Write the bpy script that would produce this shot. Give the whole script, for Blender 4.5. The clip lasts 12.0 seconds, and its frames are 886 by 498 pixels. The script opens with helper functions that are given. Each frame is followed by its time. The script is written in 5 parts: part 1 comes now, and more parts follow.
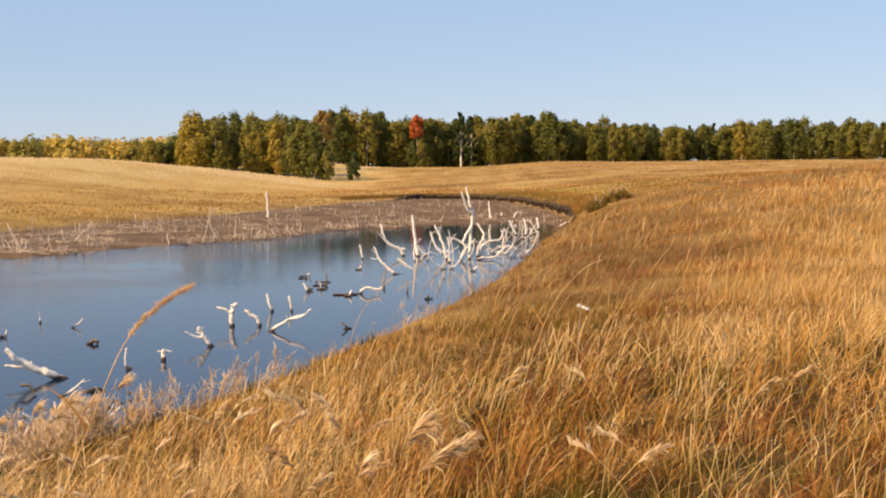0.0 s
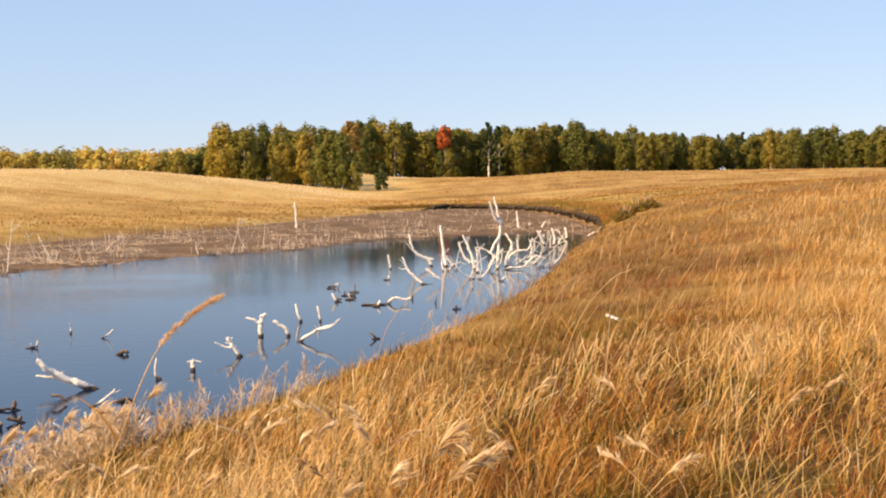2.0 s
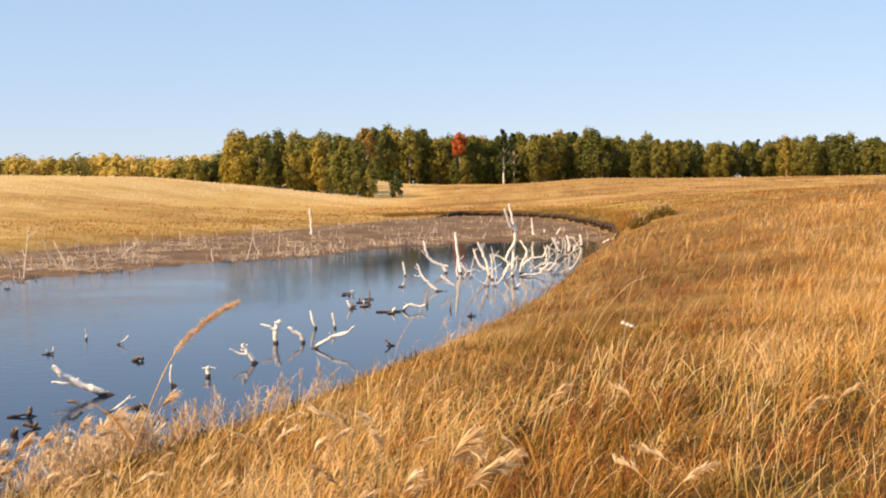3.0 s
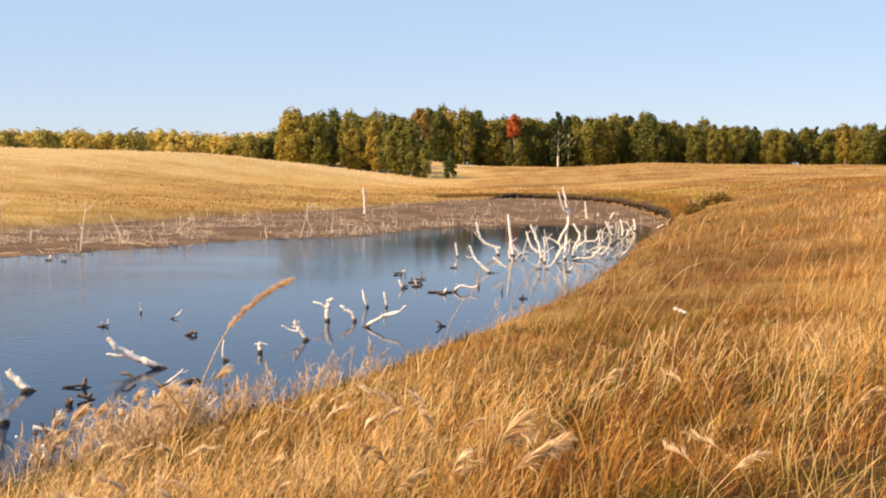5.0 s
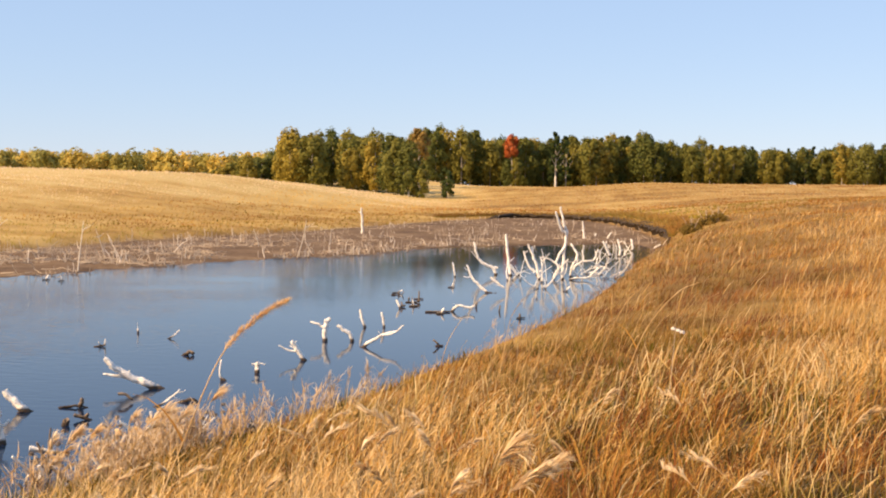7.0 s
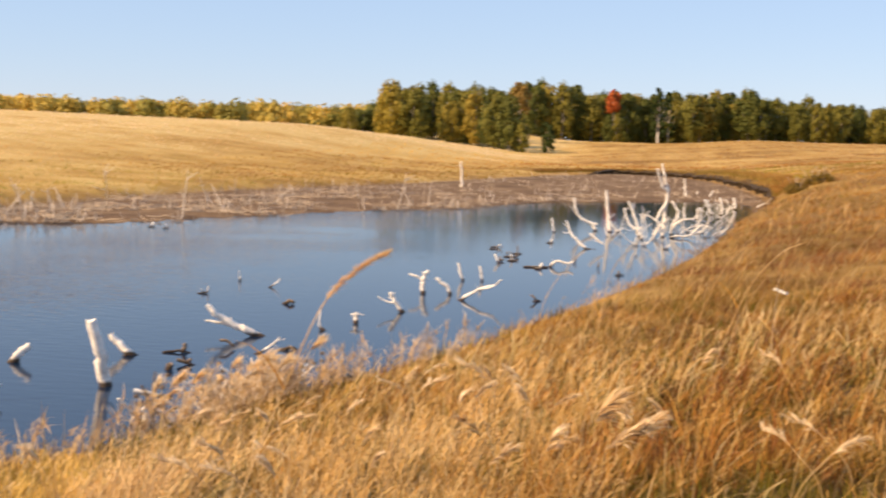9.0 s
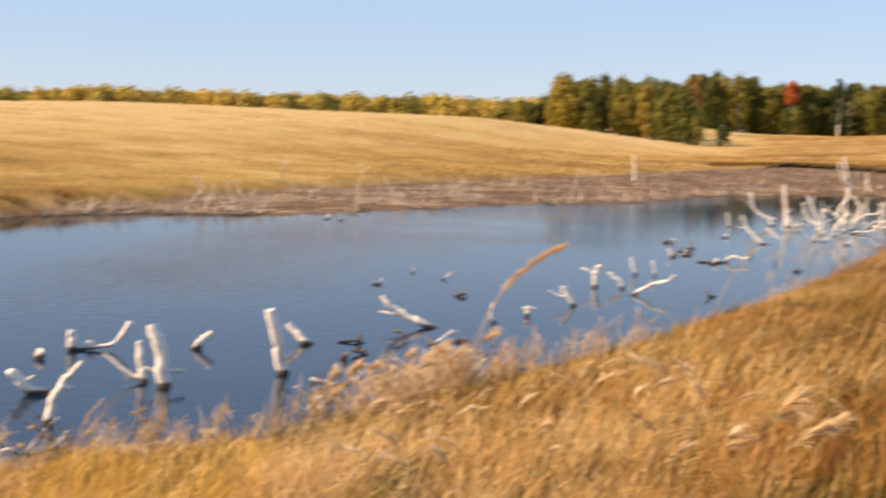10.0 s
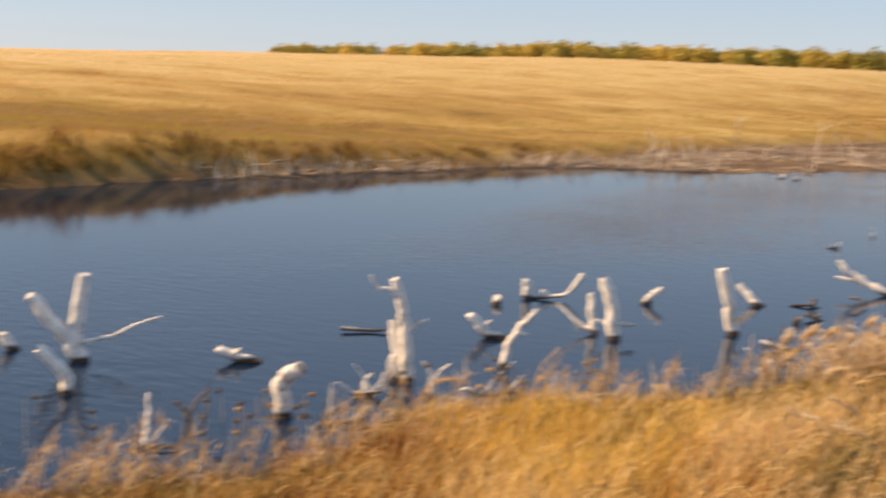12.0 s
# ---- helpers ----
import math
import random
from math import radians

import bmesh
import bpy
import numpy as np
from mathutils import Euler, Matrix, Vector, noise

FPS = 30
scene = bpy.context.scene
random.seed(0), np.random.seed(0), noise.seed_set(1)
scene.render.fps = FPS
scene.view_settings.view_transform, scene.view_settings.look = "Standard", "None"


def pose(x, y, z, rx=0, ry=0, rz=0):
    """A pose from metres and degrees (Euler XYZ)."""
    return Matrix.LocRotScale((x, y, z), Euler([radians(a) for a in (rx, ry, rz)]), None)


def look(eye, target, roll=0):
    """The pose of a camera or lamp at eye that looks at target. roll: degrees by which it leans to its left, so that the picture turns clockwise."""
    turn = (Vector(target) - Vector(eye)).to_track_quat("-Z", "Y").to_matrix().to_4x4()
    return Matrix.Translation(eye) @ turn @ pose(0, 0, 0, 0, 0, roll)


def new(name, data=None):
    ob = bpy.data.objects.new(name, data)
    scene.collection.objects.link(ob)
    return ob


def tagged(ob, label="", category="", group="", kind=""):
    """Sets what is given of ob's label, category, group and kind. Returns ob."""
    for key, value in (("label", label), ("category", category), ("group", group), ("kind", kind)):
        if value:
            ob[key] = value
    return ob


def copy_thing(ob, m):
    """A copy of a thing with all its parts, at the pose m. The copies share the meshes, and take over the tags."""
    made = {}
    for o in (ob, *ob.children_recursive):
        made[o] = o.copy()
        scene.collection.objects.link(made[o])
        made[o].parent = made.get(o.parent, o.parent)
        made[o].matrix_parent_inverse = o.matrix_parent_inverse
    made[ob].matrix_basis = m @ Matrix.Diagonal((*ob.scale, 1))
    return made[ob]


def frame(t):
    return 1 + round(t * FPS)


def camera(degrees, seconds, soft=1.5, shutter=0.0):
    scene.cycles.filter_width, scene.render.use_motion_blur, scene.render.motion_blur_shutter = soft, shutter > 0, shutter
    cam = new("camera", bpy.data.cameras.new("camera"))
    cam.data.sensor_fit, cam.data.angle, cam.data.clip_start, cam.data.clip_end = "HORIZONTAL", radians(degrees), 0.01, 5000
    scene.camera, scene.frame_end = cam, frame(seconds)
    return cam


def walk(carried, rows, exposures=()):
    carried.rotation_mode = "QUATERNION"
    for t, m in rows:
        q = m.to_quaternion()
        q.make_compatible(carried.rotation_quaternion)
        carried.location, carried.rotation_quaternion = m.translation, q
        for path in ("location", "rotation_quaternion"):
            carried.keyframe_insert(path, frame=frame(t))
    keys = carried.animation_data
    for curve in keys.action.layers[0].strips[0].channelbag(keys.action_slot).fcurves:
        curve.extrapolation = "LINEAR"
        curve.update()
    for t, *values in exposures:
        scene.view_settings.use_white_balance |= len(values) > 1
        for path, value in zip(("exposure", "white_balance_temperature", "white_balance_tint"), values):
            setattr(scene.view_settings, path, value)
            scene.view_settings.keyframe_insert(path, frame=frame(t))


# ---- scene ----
cam = camera(36.5, 12.0, soft=2.0, shutter=0.75)
EYE, PIVOT = 2.5, 0.17          # eye above the water; the lens turns a little ahead of the spine
ROWS = [  # seconds, yaw, pitch, roll
    (0.0, 0.00, -3.11, 0.50),
    (0.5, 0.37, -2.87, 0.44),
    (1.0, 0.94, -2.79, 0.45),
    (1.5, 0.92, -2.71, 0.52),
    (2.0, 1.19, -2.67, 0.71),
    (2.5, 1.97, -2.36, 0.73),
    (2.7, 1.75, -2.36, 0.72),
    (4.3, 3.16, -2.73, 0.00),
    (4.5, 3.49, -3.26, -0.01),
    (5.0, 4.05, -3.16, -0.46),
    (5.5, 4.17, -2.88, -0.15),
    (6.0, 4.07, -2.11, -0.03),
    (6.5, 4.24, -2.12, 0.13),
    (6.7, 3.95, -2.21, -0.27),
    (8.3, 4.61, -3.10, -1.33),
    (8.5, 5.24, -3.78, -1.30),
    (9.0, 8.12, -4.34, -1.42),
    (9.5, 10.87, -4.22, -1.32),
    (10.0, 15.40, -4.80, -1.34),
    (10.5, 20.50, -5.41, -1.71),
    (11.0, 24.03, -6.08, -1.28),
    (11.5, 28.29, -6.43, -1.60),
    (12.0, 34.36, -7.16, -1.72),
]
walk(cam, [(t, pose(-PIVOT * math.sin(radians(yaw)), PIVOT * (math.cos(radians(yaw)) - 1), EYE, 0, 0, yaw)
            @ pose(0, 0, 0, pitch) @ pose(0, 0, 0, 0, roll) @ pose(0, 0, 0, 90)) for t, yaw, pitch, roll in ROWS],
     exposures=[(0.0, 0.48, 7350, 25), (0.5, 0.68, 7350, 25), (2.5, 0.70, 7350, 25), (8.5, 0.69, 7350, 25), (9.5, 0.66, 7350, 25), (10.5, 0.58, 7450, 25), (12.0, 0.50, 7900, 25)])

# ---- light ----
SUN_EL, SUN_AZ = 39.0, 119.0     # degrees; azimuth counted to the left from straight ahead
world = bpy.data.worlds.new("sky")
scene.world = world
world.use_nodes = True
wn, wl = world.node_tree.nodes, world.node_tree.links
sky = wn.new("ShaderNodeTexSky")
sky.sky_type, sky.sun_disc = "NISHITA", False
sky.sun_elevation, sky.sun_rotation = radians(SUN_EL), radians(-SUN_AZ)
sky.air_density, sky.dust_density, sky.ozone_density = 1.0, 0.05, 4.0
wn["Background"].inputs["Strength"].default_value = 0.092
cast = wn.new("ShaderNodeMix")        # thin even haze over the whole sky
cast.data_type = "RGBA"
cast.inputs[0].default_value = 0.60
wl.new(sky.outputs["Color"], cast.inputs[6])
cast.inputs[7].default_value = (2.65, 4.6, 6.85, 1)
wl.new(cast.outputs[2], wn["Background"].inputs["Color"])
sun = new("sun", bpy.data.lights.new("sun", "SUN"))
sun.data.energy, sun.data.angle, sun.data.color = 4.9, radians(0.6), (1.0, 0.765, 0.43)
to_sun = Vector((-math.sin(radians(SUN_AZ)) * math.cos(radians(SUN_EL)), math.cos(radians(SUN_AZ)) * math.cos(radians(SUN_EL)), math.sin(radians(SUN_EL))))
sun.matrix_world = look(to_sun * 100, (0, 0, 0))

# ---- materials ----
rng = np.random.default_rng(7)


def material(name):
    m = bpy.data.materials.new(name)
    m.use_nodes = True
    n, l = m.node_tree.nodes, m.node_tree.links
    return m, n, l, n["Principled BSDF"]


def noise_node(n, l, scale, detail=4.0, space="Object", rough=0.55):
    tex = n.new("ShaderNodeTexNoise")
    tex.inputs["Scale"].default_value, tex.inputs["Detail"].default_value, tex.inputs["Roughness"].default_value = scale, detail, rough
    if space == "World":
        l.new(n.new("ShaderNodeNewGeometry").outputs["Position"], tex.inputs["Vector"])
    else:
        l.new(n.new("ShaderNodeTexCoord").outputs["Object"], tex.inputs["Vector"])
    return tex


def ramp_node(n, l, source, stops):
    r = n.new("ShaderNodeValToRGB")
    while len(r.color_ramp.elements) < len(stops):
        r.color_ramp.elements.new(0.5)
    for e, (at, colour) in zip(r.color_ramp.elements, stops):
        e.position, e.color = at, (*colour, 1)
    l.new(source, r.inputs["Fac"])
    return r.outputs["Color"]


def mixed(n, l, fac, a, b, kind="MIX"):
    m = n.new("ShaderNodeMix")
    m.data_type, m.blend_type = "RGBA", kind
    for slot, v in ((0, fac), (6, a), (7, b)):
        if isinstance(v, (int, float)):
            m.inputs[slot].default_value = v
        elif isinstance(v, tuple):
            m.inputs[slot].default_value = (*v, 1)
        else:
            l.new(v, m.inputs[slot])
    return m.outputs[2]


def maths(n, l, op, a, b=0.0, clamp=False):
    m = n.new("ShaderNodeMath")
    m.operation, m.use_clamp = op, clamp
    for slot, v in ((0, a), (1, b)):
        if isinstance(v, (int, float)):
            m.inputs[slot].default_value = v
        else:
            l.new(v, m.inputs[slot])
    return m.outputs[0]


def bumped(n, l, shader, height, strength, distance):
    b = n.new("ShaderNodeBump")
    b.inputs["Strength"].default_value, b.inputs["Distance"].default_value = strength, distance
    l.new(height, b.inputs["Height"])
    l.new(b.outputs["Normal"], shader.inputs["Normal"])


def leafy(m, n, l, colour, through_share, rough=0.6):
    """Thin plant matter: some of the light comes through."""
    p = n["Principled BSDF"]
    p.inputs["Roughness"].default_value = rough
    p.inputs["Specular IOR Level"].default_value = 0.1
    l.new(colour, p.inputs["Base Color"])
    t = n.new("ShaderNodeBsdfTranslucent")
    l.new(colour, t.inputs["Color"])
    mix = n.new("ShaderNodeMixShader")
    mix.inputs[0].default_value = through_share
    l.new(p.outputs[0], mix.inputs[1])
    l.new(t.outputs[0], mix.inputs[2])
    l.new(mix.outputs[0], n["Material Output"].inputs["Surface"])


def grass_material(name, stops, green, patch=0.25, lively=0.35, share=0.25, brown=None, spread=2.3):
    m, n, l, p = material(name)
    one = n.new("ShaderNodeNewGeometry").outputs["Random Per Island"]
    big = noise_node(n, l, patch, 4, "World").outputs["Fac"]
    mid = noise_node(n, l, patch * 8, 3, "World").outputs["Fac"]
    def swing(v, k):
        return maths(n, l, "MULTIPLY", maths(n, l, "SUBTRACT", v, 0.5), k)
    tone = n.new("ShaderNodeAttribute")
    tone.attribute_name = "tone"
    f = maths(n, l, "ADD", maths(n, l, "ADD", swing(one, lively), tone.outputs["Fac"]), maths(n, l, "ADD", swing(big, spread), swing(mid, spread * 0.4)))
    straw = ramp_node(n, l, f, stops)
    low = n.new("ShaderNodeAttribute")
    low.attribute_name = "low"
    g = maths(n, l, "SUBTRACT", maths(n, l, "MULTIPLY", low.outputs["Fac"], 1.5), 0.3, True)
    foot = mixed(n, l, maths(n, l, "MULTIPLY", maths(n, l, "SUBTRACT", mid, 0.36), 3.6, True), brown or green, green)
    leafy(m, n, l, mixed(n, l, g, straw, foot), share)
    return m


GRASS = grass_material("dry_grass", [(0.05, (0.125, 0.038, 0.016)), (0.25, (0.27, 0.088, 0.026)), (0.48, (0.43, 0.205, 0.042)), (0.68, (0.58, 0.355, 0.11)), (0.92, (0.75, 0.55, 0.30))], (0.135, 0.125, 0.016), 0.3, 0.22, 0.18, (0.075, 0.034, 0.010), 0.9)
HILL_GRASS = grass_material("hill_grass", [(0.0, (0.246, 0.119, 0.039)), (0.25, (0.405, 0.242, 0.094)), (0.5, (0.546, 0.378, 0.181)), (0.75, (0.634, 0.475, 0.275)), (1.0, (0.704, 0.563, 0.385))], (0.27, 0.27, 0.06), 0.06, 0.14, 0.5, (0.36, 0.25, 0.07), 1.0)
VALLEY_GRASS = grass_material("valley_grass", [(0.2, (0.25, 0.10, 0.028)), (0.5, (0.42, 0.225, 0.06)), (0.8, (0.56, 0.37, 0.12))], (0.21, 0.155, 0.035), 0.07, 0.25, 0.4)
SHORE_GRASS = grass_material("shore_grass", [(0.1, (0.34, 0.15, 0.035)), (0.45, (0.54, 0.32, 0.07)), (0.9, (0.72, 0.50, 0.15))], (0.20, 0.19, 0.025), 0.5, 0.4, 0.3, None, 2.0)
FLUFF = grass_material("seed_fluff", [(0.2, (0.46, 0.28, 0.11)), (0.5, (0.66, 0.46, 0.23)), (0.8, (0.80, 0.64, 0.40))], (0.5, 0.33, 0.12), 0.6)
STRAW = grass_material("bright_straw", [(0.2, (0.46, 0.25, 0.07)), (0.5, (0.70, 0.48, 0.21)), (0.8, (0.82, 0.64, 0.37))], (0.2, 0.17, 0.04), 0.5, 0.9, 0.15)
FEATHER = grass_material("pale_awns", [(0.2, (0.70, 0.52, 0.30)), (0.5, (0.82, 0.66, 0.43)), (0.8, (0.88, 0.75, 0.54))], (0.6, 0.4, 0.2), 0.9, 0.3, 0.3)
PLUME = grass_material("reed_plume", [(0.2, (0.52, 0.29, 0.09)), (0.5, (0.68, 0.43, 0.16)), (0.8, (0.80, 0.57, 0.27))], (0.5, 0.25, 0.07), 0.9)
SEDGE = grass_material("dried_sedge", [(0.2, (0.66, 0.47, 0.28)), (0.5, (0.80, 0.64, 0.44)), (0.8, (0.88, 0.77, 0.60))], (0.46, 0.30, 0.14), 0.6)


def ground_material():
    m, n, l, p = material("dry_meadow_soil")
    big = noise_node(n, l, 0.045, 5, "World").outputs["Fac"]
    mid = noise_node(n, l, 0.45, 6, "World").outputs["Fac"]
    fine = noise_node(n, l, 5.0, 5, "World").outputs["Fac"]
    f = maths(n, l, "ADD", maths(n, l, "MULTIPLY", big, 0.5), maths(n, l, "MULTIPLY", mid, 0.5))
    tone = n.new("ShaderNodeAttribute")
    tone.attribute_name = "tone"
    f = maths(n, l, "ADD", f, maths(n, l, "MULTIPLY", maths(n, l, "SUBTRACT", tone.outputs["Fac"], 0.5), 0.42))
    grass = ramp_node(n, l, f, [(0.25, (0.144, 0.072, 0.018)), (0.33, (0.253, 0.148, 0.039)), (0.46, (0.368, 0.245, 0.083)), (0.56, (0.433, 0.310, 0.119)), (0.68, (0.490, 0.376, 0.170))])
    grass = mixed(n, l, maths(n, l, "MULTIPLY", fine, 0.5), grass, (0.40, 0.27, 0.075))
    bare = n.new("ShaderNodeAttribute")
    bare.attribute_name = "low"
    # litter colour darkened to stand in for shade between the tussocks
    shaded_thatch = ramp_node(n, l, fine, [(0.35, (0.035, 0.026, 0.009)), (0.6, (0.10, 0.06, 0.02))])
    grass = mixed(n, l, bare.outputs["Fac"], grass, shaded_thatch)
    wet = n.new("ShaderNodeAttribute")
    wet.attribute_name = "mud"
    mud = ramp_node(n, l, maths(n, l, "ADD", maths(n, l, "MULTIPLY", mid, 0.6), maths(n, l, "MULTIPLY", fine, 0.4)),
                    [(0.35, (0.065, 0.037, 0.018)), (0.5, (0.13, 0.082, 0.044)), (0.66, (0.235, 0.168, 0.105))])
    l.new(mixed(n, l, wet.outputs["Fac"], grass, mud), p.inputs["Base Color"])
    p.inputs["Roughness"].default_value = 0.9
    p.inputs["Specular IOR Level"].default_value = 0.2
    bumped(n, l, p, maths(n, l, "ADD", mid, maths(n, l, "MULTIPLY", fine, 0.4)), 0.6, 0.10)
    return m


def water_material():
    m, n, l, p = material("pond_water")
    pos = n.new("ShaderNodeNewGeometry").outputs["Position"]
    turn = n.new("ShaderNodeMapping")
    turn.inputs["Rotation"].default_value, turn.inputs["Scale"].default_value = (0, 0, radians(25)), (1.0, 2.4, 1.0)
    l.new(pos, turn.inputs["Vector"])
    a, b = n.new("ShaderNodeTexNoise"), n.new("ShaderNodeTexNoise")
    a.inputs["Scale"].default_value, a.inputs["Detail"].default_value = 3.0, 3
    b.inputs["Scale"].default_value, b.inputs["Detail"].default_value = 0.12, 3
    l.new(turn.outputs[0], a.inputs["Vector"])
    l.new(pos, b.inputs["Vector"])
    where = n.new("ShaderNodeSeparateXYZ")
    l.new(pos, where.inputs[0])
    # the breeze reaches the open western water; the far eastern arm lies calm
    open_water = maths(n, l, "MULTIPLY", maths(n, l, "SUBTRACT", maths(n, l, "MULTIPLY", where.outputs["X"], -1.0), 3.0), 0.11, True)
    patch = maths(n, l, "MULTIPLY", maths(n, l, "SUBTRACT", b.outputs["Fac"], 0.30), 2.6, True)
    # and the water under the western bank lies in its lee
    lee = maths(n, l, "MULTIPLY", maths(n, l, "ADD", where.outputs["X"], 15.5), 0.22, True)
    amp = maths(n, l, "ADD", maths(n, l, "MULTIPLY", maths(n, l, "MULTIPLY", maths(n, l, "MULTIPLY", open_water, patch), lee), 2.0), 0.10)
    p.inputs["Base Color"].default_value = (0.005, 0.017, 0.045, 1)
    p.inputs["Roughness"].default_value = 0.6
    p.inputs["Specular IOR Level"].default_value = 0.0
    gloss = n.new("ShaderNodeBsdfGlossy")
    gloss.inputs["Roughness"].default_value = 0.05
    bump = n.new("ShaderNodeBump")
    bump.inputs["Strength"].default_value, bump.inputs["Distance"].default_value = 1.0, 0.010
    l.new(maths(n, l, "MULTIPLY", a.outputs["Fac"], amp), bump.inputs["Height"])
    l.new(bump.outputs["Normal"], gloss.inputs["Normal"])
    fres = n.new("ShaderNodeFresnel")
    fres.inputs["IOR"].default_value = 1.33
    l.new(bump.outputs["Normal"], fres.inputs["Normal"])
    mix = n.new("ShaderNodeMixShader")
    l.new(maths(n, l, "MULTIPLY", fres.outputs[0], 1.0), mix.inputs[0])
    l.new(p.outputs[0], mix.inputs[1])
    l.new(gloss.outputs[0], mix.inputs[2])
    l.new(mix.outputs[0], n["Material Output"].inputs["Surface"])
    return m


def bark_material(name, pale, mark, foot, marks=0.3):
    m, n, l, p = material(name)
    grain = noise_node(n, l, 9, 5).outputs["Fac"]
    spots = noise_node(n, l, 30, 4, rough=0.65).outputs["Fac"]
    squash = n.new("ShaderNodeMapping")
    squash.inputs["Scale"].default_value = (5.0, 5.0, 55.0)
    l.new(n.new("ShaderNodeTexCoord").outputs["Object"], squash.inputs["Vector"])
    bars = n.new("ShaderNodeTexNoise")
    bars.inputs["Scale"].default_value, bars.inputs["Detail"].default_value = 1.0, 3
    l.new(squash.outputs[0], bars.inputs["Vector"])
    tone = ramp_node(n, l, grain, [(0.32, tuple(c * 0.66 for c in pale)), (0.48, pale), (0.7, tuple(min(0.95, c * 1.1) for c in pale))])
    tone = mixed(n, l, maths(n, l, "MULTIPLY", maths(n, l, "SUBTRACT", spots, 0.56), 5.0 * marks + 2.0, True), tone, mark)
    tone = mixed(n, l, maths(n, l, "MULTIPLY", maths(n, l, "SUBTRACT", bars.outputs["Fac"], 0.60), 9.0 * marks, True), tone, mark)
    where = n.new("ShaderNodeSeparateXYZ")
    l.new(n.new("ShaderNodeNewGeometry").outputs["Position"], where.inputs[0])
    soaked = maths(n, l, "SUBTRACT", 1.0, maths(n, l, "MULTIPLY", maths(n, l, "SUBTRACT", where.outputs["Z"], maths(n, l, "MULTIPLY", grain, 0.06)), 26.0, True), True)
    l.new(mixed(n, l, soaked, tone, foot), p.inputs["Base Color"])
    p.inputs["Roughness"].default_value = 0.8
    p.inputs["Specular IOR Level"].default_value = 0.25
    bumped(n, l, p, maths(n, l, "ADD", grain, maths(n, l, "ADD", spots, maths(n, l, "MULTIPLY", bars.outputs["Fac"], 0.6))), 0.9, 0.02)
    return m


BARK = bark_material("bleached_bark", (0.88, 0.85, 0.79), (0.20, 0.15, 0.11), (0.07, 0.05, 0.035))
WET = bark_material("wet_bark", (0.22, 0.17, 0.125), (0.07, 0.05, 0.04), (0.05, 0.035, 0.025))
STICK = bark_material("grey_brushwood", (0.52, 0.43, 0.335), (0.20, 0.14, 0.09), (0.18, 0.125, 0.08))
PALE_STICK = bark_material("pale_dead_sapling", (0.74, 0.66, 0.56), (0.25, 0.18, 0.12), (0.2, 0.14, 0.09))
TRUNK = bark_material("birch_trunk", (0.42, 0.39, 0.34), (0.08, 0.07, 0.06), (0.2, 0.17, 0.13))
PAINTED = bark_material("weathered_white_post", (0.70, 0.68, 0.62), (0.4, 0.36, 0.3), (0.3, 0.25, 0.2))


def crown_material(name, stops, massed=False):
    """massed: many crowns in one mesh, each with its own tone."""
    m, n, l, p = material(name)
    if massed:
        own = n.new("ShaderNodeAttribute")
        own.attribute_name = "tone"
        one = own.outputs["Fac"]
    else:
        one = n.new("ShaderNodeObjectInfo").outputs["Random"]
    leaf = n.new("ShaderNodeNewGeometry").outputs["Random Per Island"]
    lump = noise_node(n, l, 0.45, 3).outputs["Fac"]
    f = maths(n, l, "ADD", maths(n, l, "MULTIPLY", one, 0.7), maths(n, l, "ADD", maths(n, l, "MULTIPLY", leaf, 0.12), maths(n, l, "MULTIPLY", lump, 0.22)))
    leafy(m, n, l, ramp_node(n, l, f, stops), 0.4)
    return m


LEAF_GREEN = crown_material("birch_leaves", [(0.1, (0.082, 0.105, 0.030)), (0.42, (0.16, 0.165, 0.040)), (0.76, (0.25, 0.22, 0.046)), (0.97, (0.42, 0.30, 0.06))])
LEAF_YELLOW = crown_material("yellow_leaves", [(0.1, (0.28, 0.27, 0.075)), (0.5, (0.50, 0.41, 0.11)), (0.9, (0.70, 0.51, 0.13))], True)
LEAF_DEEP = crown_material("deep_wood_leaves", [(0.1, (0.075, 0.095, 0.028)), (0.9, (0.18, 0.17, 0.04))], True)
LEAF_GOLD = crown_material("golden_green_leaves", [(0.1, (0.24, 0.21, 0.045)), (0.9, (0.44, 0.33, 0.06))])
LEAF_RED = crown_material("red_leaves", [(0.1, (0.48, 0.13, 0.045)), (0.5, (0.60, 0.19, 0.065)), (0.9, (0.62, 0.30, 0.09))])
LEAF_ORANGE = crown_material("orange_leaves", [(0.1, (0.30, 0.20, 0.06)), (0.9, (0.42, 0.28, 0.09))])
SHRUB_LEAF = crown_material("olive_shrub_leaves", [(0.1, (0.17, 0.12, 0.03)), (0.9, (0.28, 0.18, 0.04))])
NEEDLES = crown_material("dark_needles", [(0.1, (0.035, 0.06, 0.02)), (0.9, (0.075, 0.10, 0.03))])
GROUND, WATER = ground_material(), water_material()
# earth colour darkened to stand in for the shade under the bank's lip
SHADED_SOIL = bark_material("shaded_soil", (0.05, 0.034, 0.018), (0.025, 0.017, 0.01), (0.03, 0.022, 0.014))


